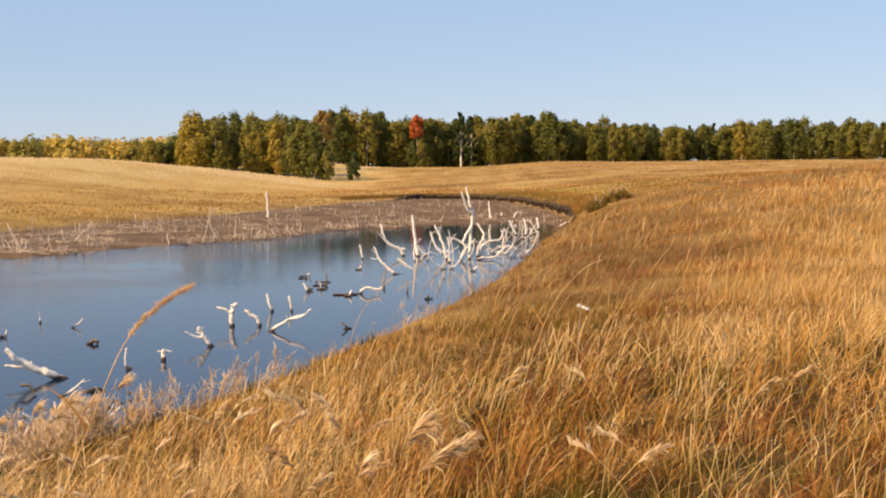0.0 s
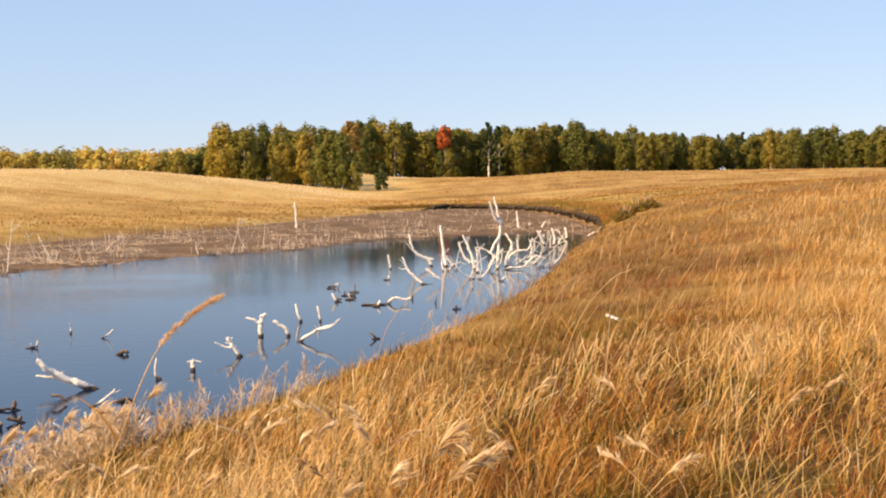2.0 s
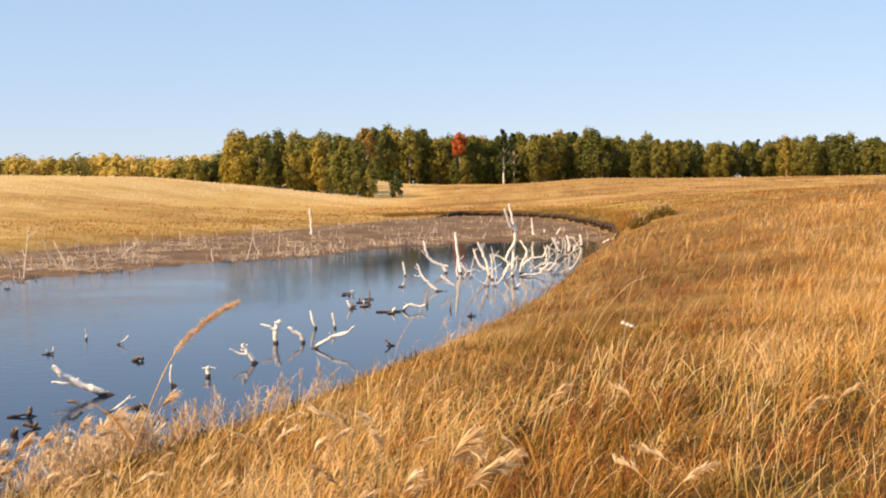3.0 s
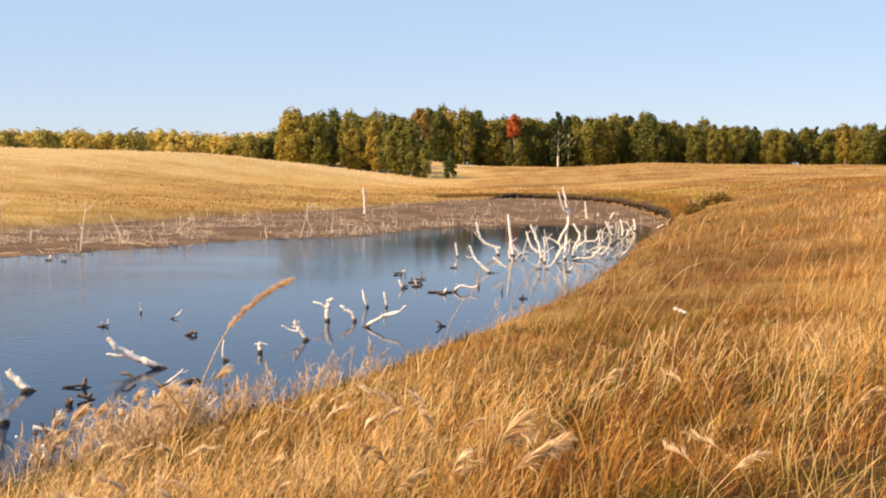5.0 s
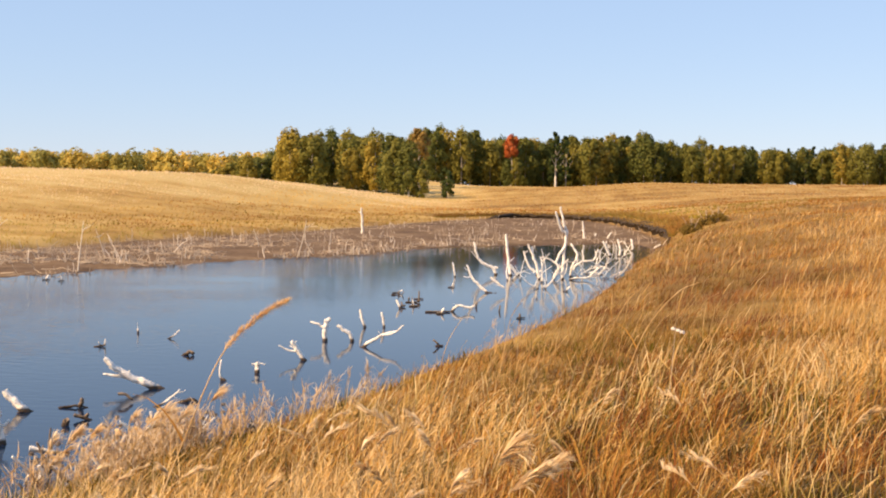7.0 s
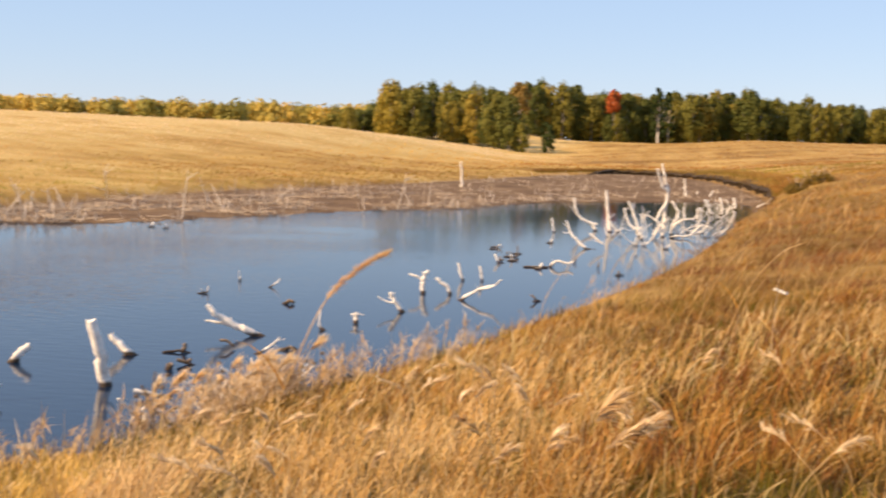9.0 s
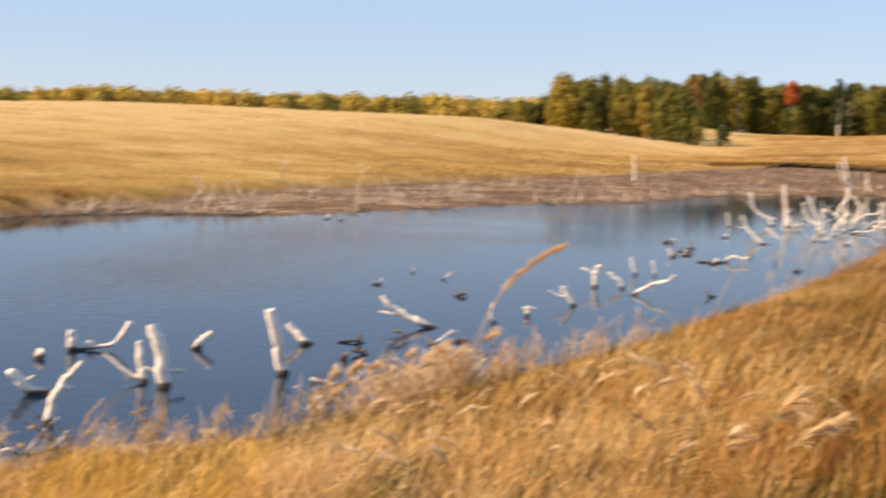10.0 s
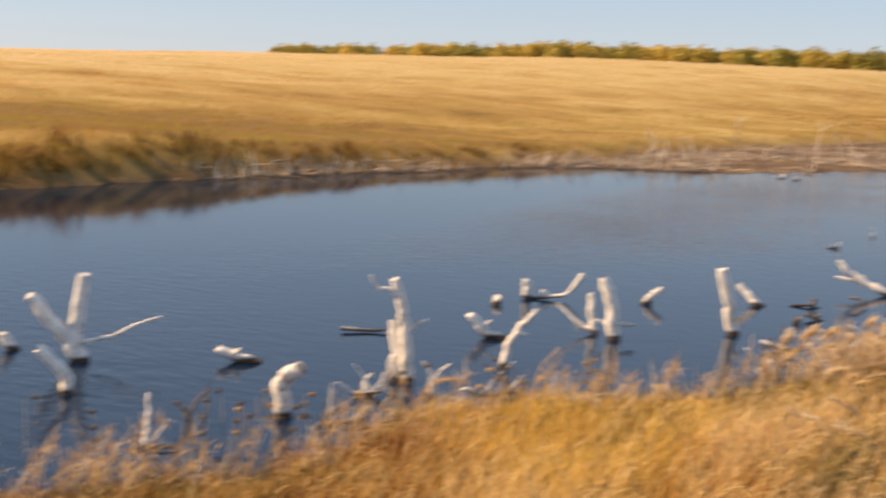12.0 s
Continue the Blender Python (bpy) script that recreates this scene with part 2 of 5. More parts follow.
# ---- mesh helpers ----
def mesh_of(name, verts, faces, mat, smooth=False, low=None, mud=None, tone=None):
    """faces: list of arrays (n, k) of vertex numbers."""
    me = bpy.data.meshes.new(name)
    verts = np.asarray(verts, np.float32)
    faces = [np.asarray(f, np.int32) for f in faces if len(f)]
    loops = np.concatenate([f.ravel() for f in faces])
    sizes = np.concatenate([np.full(len(f), f.shape[1], np.int32) for f in faces])
    me.vertices.add(len(verts))
    me.vertices.foreach_set("co", verts.ravel())
    me.loops.add(len(loops))
    me.loops.foreach_set("vertex_index", loops)
    me.polygons.add(len(sizes))
    me.polygons.foreach_set("loop_start", np.concatenate([[0], np.cumsum(sizes)[:-1]]).astype(np.int32))
    me.polygons.foreach_set("use_smooth", np.full(len(sizes), smooth))
    for key, values in (("low", low), ("mud", mud), ("tone", np.full(len(verts), 0.5) if tone is None else tone)):
        if values is not None:
            me.attributes.new(key, "FLOAT", "POINT").data.foreach_set("value", np.asarray(values, np.float32))
    me.materials.append(mat)
    me.update(calc_edges=True)
    return me


def part(name, me, parent, label=""):
    ob = new(name, me)
    ob.parent = parent
    return tagged(ob, label)


def smoothstep(a, b, v):
    k = np.clip((v - a) / (b - a), 0, 1)
    return k * k * (3 - 2 * k)


def rounded(points, steps=6):
    """A closed outline, smoothed."""
    p = np.array(points, float)
    out = []
    for i in range(len(p)):
        a, b, c, d = p[i - 1], p[i], p[(i + 1) % len(p)], p[(i + 2) % len(p)]
        for s in np.arange(steps) / steps:
            out.append(0.5 * (2 * b + (c - a) * s + (2 * a - 5 * b + 4 * c - d) * s * s + (3 * b - a - 3 * c + d) * s ** 3))
    return np.array(out)


def outside(x, y, line):
    """Signed distance to a closed outline, positive outside."""
    best, odd = np.full(x.shape, 1e9), np.zeros(x.shape, bool)
    for a, b in zip(line, np.roll(line, -1, 0)):
        dx, dy = b - a
        k = np.clip(((x - a[0]) * dx + (y - a[1]) * dy) / (dx * dx + dy * dy + 1e-9), 0, 1)
        best = np.minimum(best, np.hypot(x - a[0] - k * dx, y - a[1] - k * dy))
        hit = (a[1] > y) != (b[1] > y)
        odd ^= hit & (x < a[0] + (y - a[1]) / (dy if abs(dy) > 1e-9 else 1e-9) * dx)
    return np.where(odd, -best, best)


# ---- the lie of the land ----
NEAR_SHORE = [(-14, -4.8), (-9.7, -0.8), (-7.2, 3.2), (-5.9, 4.9), (-5.2, 6.15), (-5.6, 7.4), (-4.85, 8.4), (-4.0, 9.7), (-3.6, 10.8), (-3.0, 12.7), (-2.2, 14.9), (-1.5, 17.8), (-0.4, 22.5), (0.8, 28.5), (2.1, 36.7), (3.8, 50)]
WATER_LINE = rounded(NEAR_SHORE + [(5.0, 60), (5.4, 69), (3.2, 70.5), (1.3, 68.5), (-2.3, 66), (-4.8, 62.5), (-7.4, 55), (-9.8, 51), (-12.0, 46.5), (-13.8, 42.5), (-15.2, 38.8), (-16.8, 37.4), (-19.0, 36.8), (-20.9, 34.4), (-22.0, 30), (-22.8, 26), (-23.1, 21), (-23.3, 17), (-25, 8), (-27, -2), (-22, -8)])
BASIN = rounded(NEAR_SHORE + [(5.9, 62), (7.0, 72), (6.8, 88), (6.0, 104), (3.6, 119), (-1.5, 126), (-7.2, 114), (-11.2, 95), (-13.6, 82), (-16.4, 71.5), (-18.4, 65), (-19.8, 57.5), (-20.8, 47), (-21.3, 38), (-22.3, 31), (-23.0, 26), (-23.3, 21), (-23.5, 17), (-25.6, 8), (-27.6, -2), (-22, -8.6)])


def lumps(x, y, size, seed):
    """Soft bumps of about that size, from -1 to 1."""
    v = np.zeros(x.shape)
    r = np.random.default_rng(seed)
    for _ in range(7):
        a, ph, k = r.uniform(0, 6.283), r.uniform(0, 6.283), r.uniform(0.6, 1.7) * 6.283 / size
        v += np.sin((x * np.cos(a) + y * np.sin(a)) * k + ph + 0.9 * np.sin((y * np.cos(a) - x * np.sin(a)) * k * 0.6 + ph * 2))
    return v / 4


def land(x, y):
    """Height of the ground, share of mud, distance outside the basin."""
    x, y = np.asarray(x, float), np.asarray(y, float)
    sw, sb = outside(x, y, WATER_LINE), outside(x, y, BASIN)
    r = np.hypot(x, y)
    mud_z = np.where(sw < 0, -0.7 * (1 - np.exp(np.minimum(sw, 0) / 2.5)), 0.02 + 0.05 * np.sqrt(np.maximum(sw, 0)) + 0.03 * lumps(x, y, 2.2, 3))
    o = np.maximum(sb, 0)
    near = np.exp(-((x + 1) ** 2 + (y - 3) ** 2) / (2 * 13 ** 2))
    west = (3.1 + 1.7 * smoothstep(55, 150, y)) * (1 - 0.45 * smoothstep(110, 320, y)) * smoothstep(-8, 60, o) * smoothstep(8, 45, -x)
    left = smoothstep(-3, -16, x + 0.02 * y) * smoothstep(14, 22, y)
    bank = ((0.42 + 0.36 * smoothstep(32, 22, y)) * (1 - np.exp(-o / 0.6))) * left + (1 - left) * (0.16 * (1 - np.exp(-o / 0.35)) + 0.40 * smoothstep(0, 7, o) + 0.40 * near * smoothstep(0, 7, o) + 0.34 * smoothstep(0, 2.2, o) * smoothstep(15, 34, y) * smoothstep(75, 60, y))
    cut = 0.75 * smoothstep(0, 0.5, o) * smoothstep(3.0, 5.0, x) * smoothstep(58, 72, y) * smoothstep(130, 110, y)
    east = 1.2 * smoothstep(2, 30, x) * smoothstep(1, 14, o)
    brow = 0.72 * smoothstep(3.5, 11, x) * smoothstep(18, 42, y) * smoothstep(92, 52, y)
    far = 4.1 * smoothstep(130 + 140 * (1 - smoothstep(-38, 6, x)), 388, y) * smoothstep(-75, -40, x)
    roll = 0.07 * lumps(x, y, 7, 5) * smoothstep(0.5, 6, o) + 0.22 * lumps(x, y, 60, 6) * smoothstep(30, 120, r) * smoothstep(0, 20, o)
    z = np.where(sb < 0, mud_z, 0.10 + bank + cut + west + east + brow + far + roll)
    return z, smoothstep(0.5, -0.4, sb), sb


def yellow_shore(x, y, sb):
    """Share of the short yellow grass that belts the south-western shore."""
    return smoothstep(-0.33, -0.45, x / np.maximum(y, 1.0)) * smoothstep(-0.84, -0.70, x / np.maximum(y, 1.0)) * smoothstep(-2.0, 3.0, y) * smoothstep(5.5, 2.5, sb + 0.5 * lumps(x, y, 3.0, 95))


def paleness(x, y, sb):
    """How bleached the grass is: pale on the western crest and the far rim, amber in the dip and to the east."""
    west = smoothstep(-5, -25, x)
    pond = smoothstep(75, 60, y) * smoothstep(-9, -6, x)
    k = west * (0.29 + 0.62 * smoothstep(8, 48, sb) - 0.30 * smoothstep(-19, -24, x) * smoothstep(44, 26, y) * smoothstep(16, 4, sb) - 0.20 * smoothstep(-22, -32, x) * smoothstep(60, 30, y)) + (1 - west) * (0.16 + 0.40 * smoothstep(345, 383, y) + 0.10 * smoothstep(0, -25, x))
    yellow = yellow_shore(x, y, sb)
    return k * (1 - pond) + (-0.08 + 0.45 * yellow) * pond


def patches(x, y):
    """Uneven ripeness of the hill grass."""
    return 0.08 * lumps(x, y, 4.5, 26) + 0.15 * lumps(x, y, 9, 75) + 0.20 * lumps(x, y, 19, 27)


def polar(th, r):
    return -np.sin(th) * r, np.cos(th) * r


def build_ground():
    th = np.radians(np.concatenate([np.arange(-28, 64, 0.32), np.arange(64, 332, 4.0)]))
    r = np.concatenate([[0.4], np.geomspace(1.2, 56, 130), np.arange(57, 135, 0.9), np.geomspace(137, 420, 45), np.geomspace(440, 3500, 24)])
    a, d = np.meshgrid(th, r, indexing="ij")
    x, y = polar(a, d)
    z, mud, _ = land(x, y)
    n, k = a.shape
    v = np.stack([x, y, z], -1).reshape(-1, 3)
    i, j = np.meshgrid(np.arange(n), np.arange(k - 1), indexing="ij")
    i2 = (i + 1) % n
    quads = np.stack([i * k + j, i * k + j + 1, i2 * k + j + 1, i2 * k + j], -1).reshape(-1, 4)
    v = np.vstack([v, [0, 0, float(land(np.array([0.0]), np.array([0.0]))[0][0])]])
    ii = np.arange(n)
    fan = np.stack([ii * k, (ii + 1) % n * k, np.full(n, len(v) - 1)], -1)
    mud = np.append(mud.ravel(), 0)
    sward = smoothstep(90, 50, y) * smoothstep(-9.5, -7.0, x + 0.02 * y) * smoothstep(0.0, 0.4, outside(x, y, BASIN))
    # dark strip along the cut bank, painting the shade of its overhang
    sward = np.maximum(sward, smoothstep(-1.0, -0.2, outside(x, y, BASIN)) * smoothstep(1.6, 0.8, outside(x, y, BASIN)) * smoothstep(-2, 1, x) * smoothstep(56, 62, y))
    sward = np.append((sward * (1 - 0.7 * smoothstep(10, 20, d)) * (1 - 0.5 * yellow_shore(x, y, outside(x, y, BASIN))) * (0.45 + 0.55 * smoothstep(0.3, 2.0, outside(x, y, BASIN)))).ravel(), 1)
    tone = np.append((paleness(x, y, outside(x, y, BASIN)) + patches(x, y)).ravel(), 0.1)
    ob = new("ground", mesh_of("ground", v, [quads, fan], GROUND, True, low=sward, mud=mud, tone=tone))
    return tagged(ob, "rolling dry autumn meadow with a muddy hollow", "ground", kind="structure")


def build_water():
    xs, ys = np.linspace(-29.5, 8.5, 20), np.linspace(-11, 100, 40)
    x, y = np.meshgrid(xs, ys, indexing="ij")
    v = np.stack([x, y, 0 * x], -1).reshape(-1, 3)
    i, j = np.meshgrid(np.arange(19), np.arange(39), indexing="ij")
    q = np.stack([i * 40 + j, (i + 1) * 40 + j, (i + 1) * 40 + j + 1, i * 40 + j + 1], -1).reshape(-1, 4)
    return tagged(new("water", mesh_of("water", v, [q], WATER, True)), "still dark blue pond water with faint ripples", "water", kind="structure")


def build_bank():
    """The bare earth face of the cut bank round the pond's far end, with an uneven overhanging lip."""
    line = BASIN[(BASIN[:, 1] > 67) & (BASIN[:, 0] > -6)]
    line = np.concatenate([line[i] + (line[i + 1] - line[i]) * np.linspace(0, 1, 6)[:-1, None] for i in range(len(line) - 1)])
    away = np.gradient(line, axis=0)
    away = np.stack([away[:, 1], -away[:, 0]], 1) / (np.linalg.norm(away, axis=1)[:, None] + 1e-9)
    away *= np.sign(outside(*(line + away * 0.3).T, BASIN))[:, None]
    n, rows = len(line), []
    wob = lumps(line[:, 0] * 3, line[:, 1] * 3, 6, 51)
    for off, z in ((0.10, -0.1), (0.05, 0.2), (-0.05, 0.44), (-0.22, 0.62), (-0.18, 0.72), (0.3, 0.78), (0.9, 0.45)):
        p = line + away * (off + 0.12 * wob[:, None])
        rows.append(np.column_stack([p, z * (1 + 0.18 * wob) * smoothstep(0, 12, np.minimum(np.arange(n), n - 1 - np.arange(n)))]))
    v = np.concatenate(rows)
    i, j = np.meshgrid(np.arange(len(rows) - 1), np.arange(n - 1), indexing="ij")
    q = np.stack([i * n + j, i * n + j + 1, (i + 1) * n + j + 1, (i + 1) * n + j], -1).reshape(-1, 4)
    tagged(new("bank_edge", mesh_of("bank_edge", v, [q], SHADED_SOIL)), "bare earth face of the pond's cut bank, darkened as undercut shade", "bank", kind="structure")


build_ground()
build_water()
build_bank()


# ---- grass ----
def blades(x, y, z, height, width, lean_to, lean, droop, seg=3, turn=None, low=True):
    """Strips of grass: arrays of roots, heights, widths, lean direction, lean and droop in radians."""
    n = len(x)
    turn = rng.uniform(0, 6.283, n) if turn is None else turn
    k = np.linspace(0, 1, seg + 1)[None, :]
    ang = lean[:, None] + droop[:, None] * k ** 1.5
    step = height[:, None] / seg
    up = np.concatenate([np.zeros((n, 1)), np.cumsum(np.cos(ang[:, :-1]) * step, 1)], 1)
    out = np.concatenate([np.zeros((n, 1)), np.cumsum(np.sin(ang[:, :-1]) * step, 1)], 1)
    cx, cy = x[:, None] + out * np.cos(lean_to)[:, None], y[:, None] + out * np.sin(lean_to)[:, None]
    cz = z[:, None] + up
    w = width[:, None] * (1 - 0.75 * k ** 2) / 2
    dx, dy = np.cos(turn)[:, None] * w, np.sin(turn)[:, None] * w
    left = np.stack([cx - dx, cy - dy, cz], -1)
    right = np.stack([cx + dx, cy + dy, cz], -1)
    v = np.stack([left[:, :-1], right[:, :-1]], 2).reshape(n, 2 * seg, 3)
    v = np.concatenate([v, np.stack([cx[:, -1], cy[:, -1], cz[:, -1]], -1)[:, None]], 1)
    m = 2 * seg + 1
    base = np.arange(n)[:, None] * m
    quads = np.concatenate([base + np.array([2 * s, 2 * s + 1, 2 * s + 3, 2 * s + 2]) for s in range(seg - 1)]) if seg > 1 else np.zeros((0, 4), int)
    tris = base + np.array([2 * seg - 2, 2 * seg - 1, 2 * seg])
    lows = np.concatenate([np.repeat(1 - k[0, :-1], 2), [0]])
    tip = np.stack([cx[:, -1], cy[:, -1], cz[:, -1]], -1)
    return v.reshape(-1, 3), quads, tris, np.tile(lows, n), tip, ang[:, -1]


def joined(pieces):
    v, q, t, w, at = [], [], [], [], 0
    for a, b, c, d in pieces:
        v.append(a), q.append(b + at), t.append(c + at), w.append(d)
        at += len(a)
    return np.vstack(v), np.vstack(q), np.vstack(t), np.concatenate(w)


def scatter(count, a0, a1, r0, r1, keep):
    th = np.radians(rng.uniform(a0, a1, count))
    r = np.exp(rng.uniform(np.log(r0), np.log(r1), count))
    x, y = polar(th, r)
    z, mud, sb = land(x, y)
    ok = keep(x, y, r, sb)
    return x[ok], y[ok], z[ok], r[ok], sb[ok]


WIND = 0.15   # the wind blows to the right
HOLLOWS = [(0.57, 5.75, 0.42), (1.3, 6.1, 0.38), (0.85, 5.1, 0.32), (1.75, 6.9, 0.3)]   # gaps left in the tall grass, where the darker ground shows


def near_side(x, y, r, sb):
    return (sb > 0.05) & (x > -8.5 - 0.02 * y) & ~((x < -10) & (y > 20)) & (y < 75) & ((x > -7) | (y < 12))


def stuff(name, pieces, mat, label, category="grass", tone=None):
    v, q, t, low = joined(pieces)
    ob = new(name, mesh_of(name, v, [q, t], mat, False, low=low, tone=np.full(len(v), 0.5) if tone is None else tone))
    return tagged(ob, label, category, kind="stuff")


def heads(tip, to, size, per, spread, r):
    """Drooping seed heads: small slivers along the last stretch of each stalk."""
    n = len(tip)
    k = r.uniform(0, 1, (n, per))
    x = tip[:, None, 0] - (1 - k) * size[:, None] * 0.55 * np.cos(to)[:, None] + r.normal(0, 0.006, (n, per))
    y = tip[:, None, 1] - (1 - k) * size[:, None] * 0.55 * np.sin(to)[:, None] + r.normal(0, 0.006, (n, per))
    z = tip[:, None, 2] - (1 - k) * size[:, None] * 0.75 + 0.25 * size[:, None] * k * (1 - k)
    h = (size[:, None] * r.uniform(0.18, 0.42, (n, per))).ravel()
    a = (to[:, None] + r.normal(0, 0.45, (n, per))).ravel()
    return blades(x.ravel(), y.ravel(), z.ravel(), h, h * 0.07 + 0.0016, a, r.normal(1.0, spread, n * per), r.uniform(0.2, 0.9, n * per), 2)[:4]


def sward(count, r0, r1, seg, thin, a0=-24, a1=60, per=18):
    """Grass in tussocks: each one leans, fans out and takes its own shade."""
    x, y, z, r, sb = scatter(count // per, a0, a1, r0, r1, near_side)
    full = 0.55 * lumps(x, y, 1.5, 13) + 0.4 * lumps(x, y, 4.5, 12)
    ok = rng.random(len(x)) < 0.35 + 0.65 * smoothstep(-0.7, 0.3, full) - 0.55 * smoothstep(11, 7, r) * smoothstep(0.15, -0.35, lumps(x, y, 0.9, 68))
    for hx, hy, wide in HOLLOWS:
        ok &= (np.hypot(x - hx, (y - hy) * 0.8) > wide * rng.uniform(0.75, 1.25, len(x))) | (rng.random(len(x)) < 0.12)
    x, y, z, r, sb, full = x[ok], y[ok], z[ok], r[ok], sb[ok], full[ok]
    n = len(x)
    side = x / np.maximum(y, 1.0) + 0.07 * lumps(x, y, 5.0, 61) + 0.03 * lumps(x, y, 1.6, 62)
    west = yellow_shore(x, y, sb)
    pale = smoothstep(0.16, 0.26, side) * smoothstep(7.5, 11, r) * smoothstep(60, 35, r)
    rust = smoothstep(0.00, 0.08, side + 0.03 * lumps(x, y, 2.2, 74)) * (1 - pale) * smoothstep(6.5, 10, r) * (0.55 + 0.45 * smoothstep(-0.3, 0.3, lumps(x, y, 3.2, 63)))
    olive = smoothstep(-0.05, 0.45, lumps(x, y, 3.4, 69) + 0.25 * lumps(x, y, 9, 70) + 0.5 * smoothstep(6, 1, sb) * smoothstep(14, 20, r)) * smoothstep(9, 13, r) * (1 - 0.7 * pale)
    green = smoothstep(7.0, 4.2, r + 2.0 * lumps(x, y, 2.4, 64)) * 0.6 * smoothstep(-0.22, -0.05, side) + 0.4 * smoothstep(0.0, 0.6, lumps(x, y, 6, 65)) + 0.4 * smoothstep(2.2, 0.6, sb) * smoothstep(9, 14, r)
    # near right: tone lowered for shade in the gaps, with more green growth
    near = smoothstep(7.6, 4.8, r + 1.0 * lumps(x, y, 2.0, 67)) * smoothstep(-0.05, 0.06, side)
    south = smoothstep(-0.66, -0.78, side)
    wisps = smoothstep(-0.19, -0.25, side) * smoothstep(-0.50, -0.42, side) * smoothstep(3.2, 1.2, sb)
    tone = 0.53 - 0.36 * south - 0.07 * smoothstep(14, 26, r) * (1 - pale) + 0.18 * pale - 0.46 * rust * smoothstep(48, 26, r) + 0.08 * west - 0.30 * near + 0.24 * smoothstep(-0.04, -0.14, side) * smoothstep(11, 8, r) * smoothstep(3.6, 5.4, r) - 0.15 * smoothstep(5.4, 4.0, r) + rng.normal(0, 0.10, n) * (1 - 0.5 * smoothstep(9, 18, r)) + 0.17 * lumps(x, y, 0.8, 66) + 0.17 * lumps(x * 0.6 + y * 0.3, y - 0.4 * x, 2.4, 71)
    kind = rng.random(n)
    low_kind = kind < 0.18 + 0.42 * green + 0.40 * near
    tone = np.where(~low_kind & (kind > 0.86), tone + 0.22, tone)
    mid = smoothstep(7.5, 11, r) * (1 - pale) * (1 - west)
    size = np.where(low_kind, rng.uniform(0.12, 0.28, n), rng.uniform(0.22, 0.52, n) * (1 - 0.4 * near)) * (0.55 + 0.68 * smoothstep(-0.6, 0.7, full)) * (0.78 + 0.22 * smoothstep(0, 3.0, sb)) * (1 - 0.15 * rust) * (1 - 0.22 * mid) * (1 - 0.3 * south) * (1 - 0.42 * wisps)
    rad = np.maximum(rng.uniform(0.05, 0.13, n), 0.0042 * r * (1 + 1.5 * smoothstep(12, 16, r)))
    lean_t = WIND + 0.5 * lumps(x, y, 2.6, 15) + rng.normal(0, 0.5, n)
    lean_k = np.abs(rng.normal(0.22, 0.16, n)) * (1 + 1.2 * mid) + np.where(rng.random(n) < 0.12, rng.uniform(0.3, 0.9, n), 0)
    shore = smoothstep(1.6 + 3.0 * west, 0.2, sb + 0.5 * lumps(x, y, 1.5, 14)) * smoothstep(4.0, -2.0, x + 0.03 * y) * (1 - south) > 0.5
    size = np.where(shore, size * (1 - 0.15 * west), size)
    i = np.repeat(np.arange(n), np.maximum(3, rng.poisson(per * np.where(low_kind, 1.15, 0.9))))
    b = len(i)
    a, d = rng.uniform(0, 6.283, b), np.abs(rng.normal(0, 0.75, b))
    bx, by = x[i] + np.cos(a) * d * rad[i], y[i] + np.sin(a) * d * rad[i]
    h = size[i] * rng.uniform(0.45, 1.15, b)
    w = np.maximum(0.0032, thin * r[i]) * rng.uniform(0.55, 1.5, b)
    ux = np.cos(a) * 0.30 * d + np.cos(lean_t[i]) * lean_k[i] + rng.normal(0, 0.2, b)
    uy = np.sin(a) * 0.30 * d + np.sin(lean_t[i]) * lean_k[i] + rng.normal(0, 0.2, b)
    v = blades(bx, by, z[i] - 0.02, h, w, np.arctan2(uy, ux), np.hypot(ux, uy), np.abs(rng.normal(0.7, 0.75, b)), seg)
    m = 2 * seg + 1
    # green and brown feet, whose darkening also stands in for shade among blades
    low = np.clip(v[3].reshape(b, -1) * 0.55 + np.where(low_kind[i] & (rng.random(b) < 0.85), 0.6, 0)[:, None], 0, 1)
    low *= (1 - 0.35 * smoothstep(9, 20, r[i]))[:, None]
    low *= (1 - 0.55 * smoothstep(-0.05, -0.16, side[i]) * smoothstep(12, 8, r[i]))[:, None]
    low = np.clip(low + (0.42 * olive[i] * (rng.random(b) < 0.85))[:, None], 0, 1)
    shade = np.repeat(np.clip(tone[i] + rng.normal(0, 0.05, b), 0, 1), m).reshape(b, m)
    # broken seed heads tangled among the blades
    if a1 - a0 < 90 and r1 < 20:
        f = np.repeat(np.flatnonzero(~low_kind & ~shore & (rng.random(n) < 0.45)), 10)
        c = len(f)
        k, a = rng.uniform(0.45, 1.0, c), rng.uniform(0, 6.283, c)
        off = rad[f] * (0.6 + k) * np.abs(rng.normal(0, 0.8, c))
        length = rng.uniform(0.03, 0.11, c) * np.maximum(1, r[f] / 14)
        fz = blades(x[f] + np.cos(a) * off + np.cos(lean_t[f]) * lean_k[f] * k * size[f], y[f] + np.sin(a) * off + np.sin(lean_t[f]) * lean_k[f] * k * size[f], z[f] + size[f] * k * 0.85, length, np.maximum(0.0035, 0.00065 * r[f]), rng.uniform(0, 6.283, c), rng.uniform(0.1, 1.9, c), rng.normal(0.6, 0.6, c), 2)
        stuff("broken_heads", [(fz[0], fz[1], fz[2], fz[3] * 0)], GRASS, "tangled broken seed heads of rust and straw colour in the meadow", tone=np.repeat(np.clip(tone[f] + rng.normal(0.08, 0.14, c), 0, 1), 5))
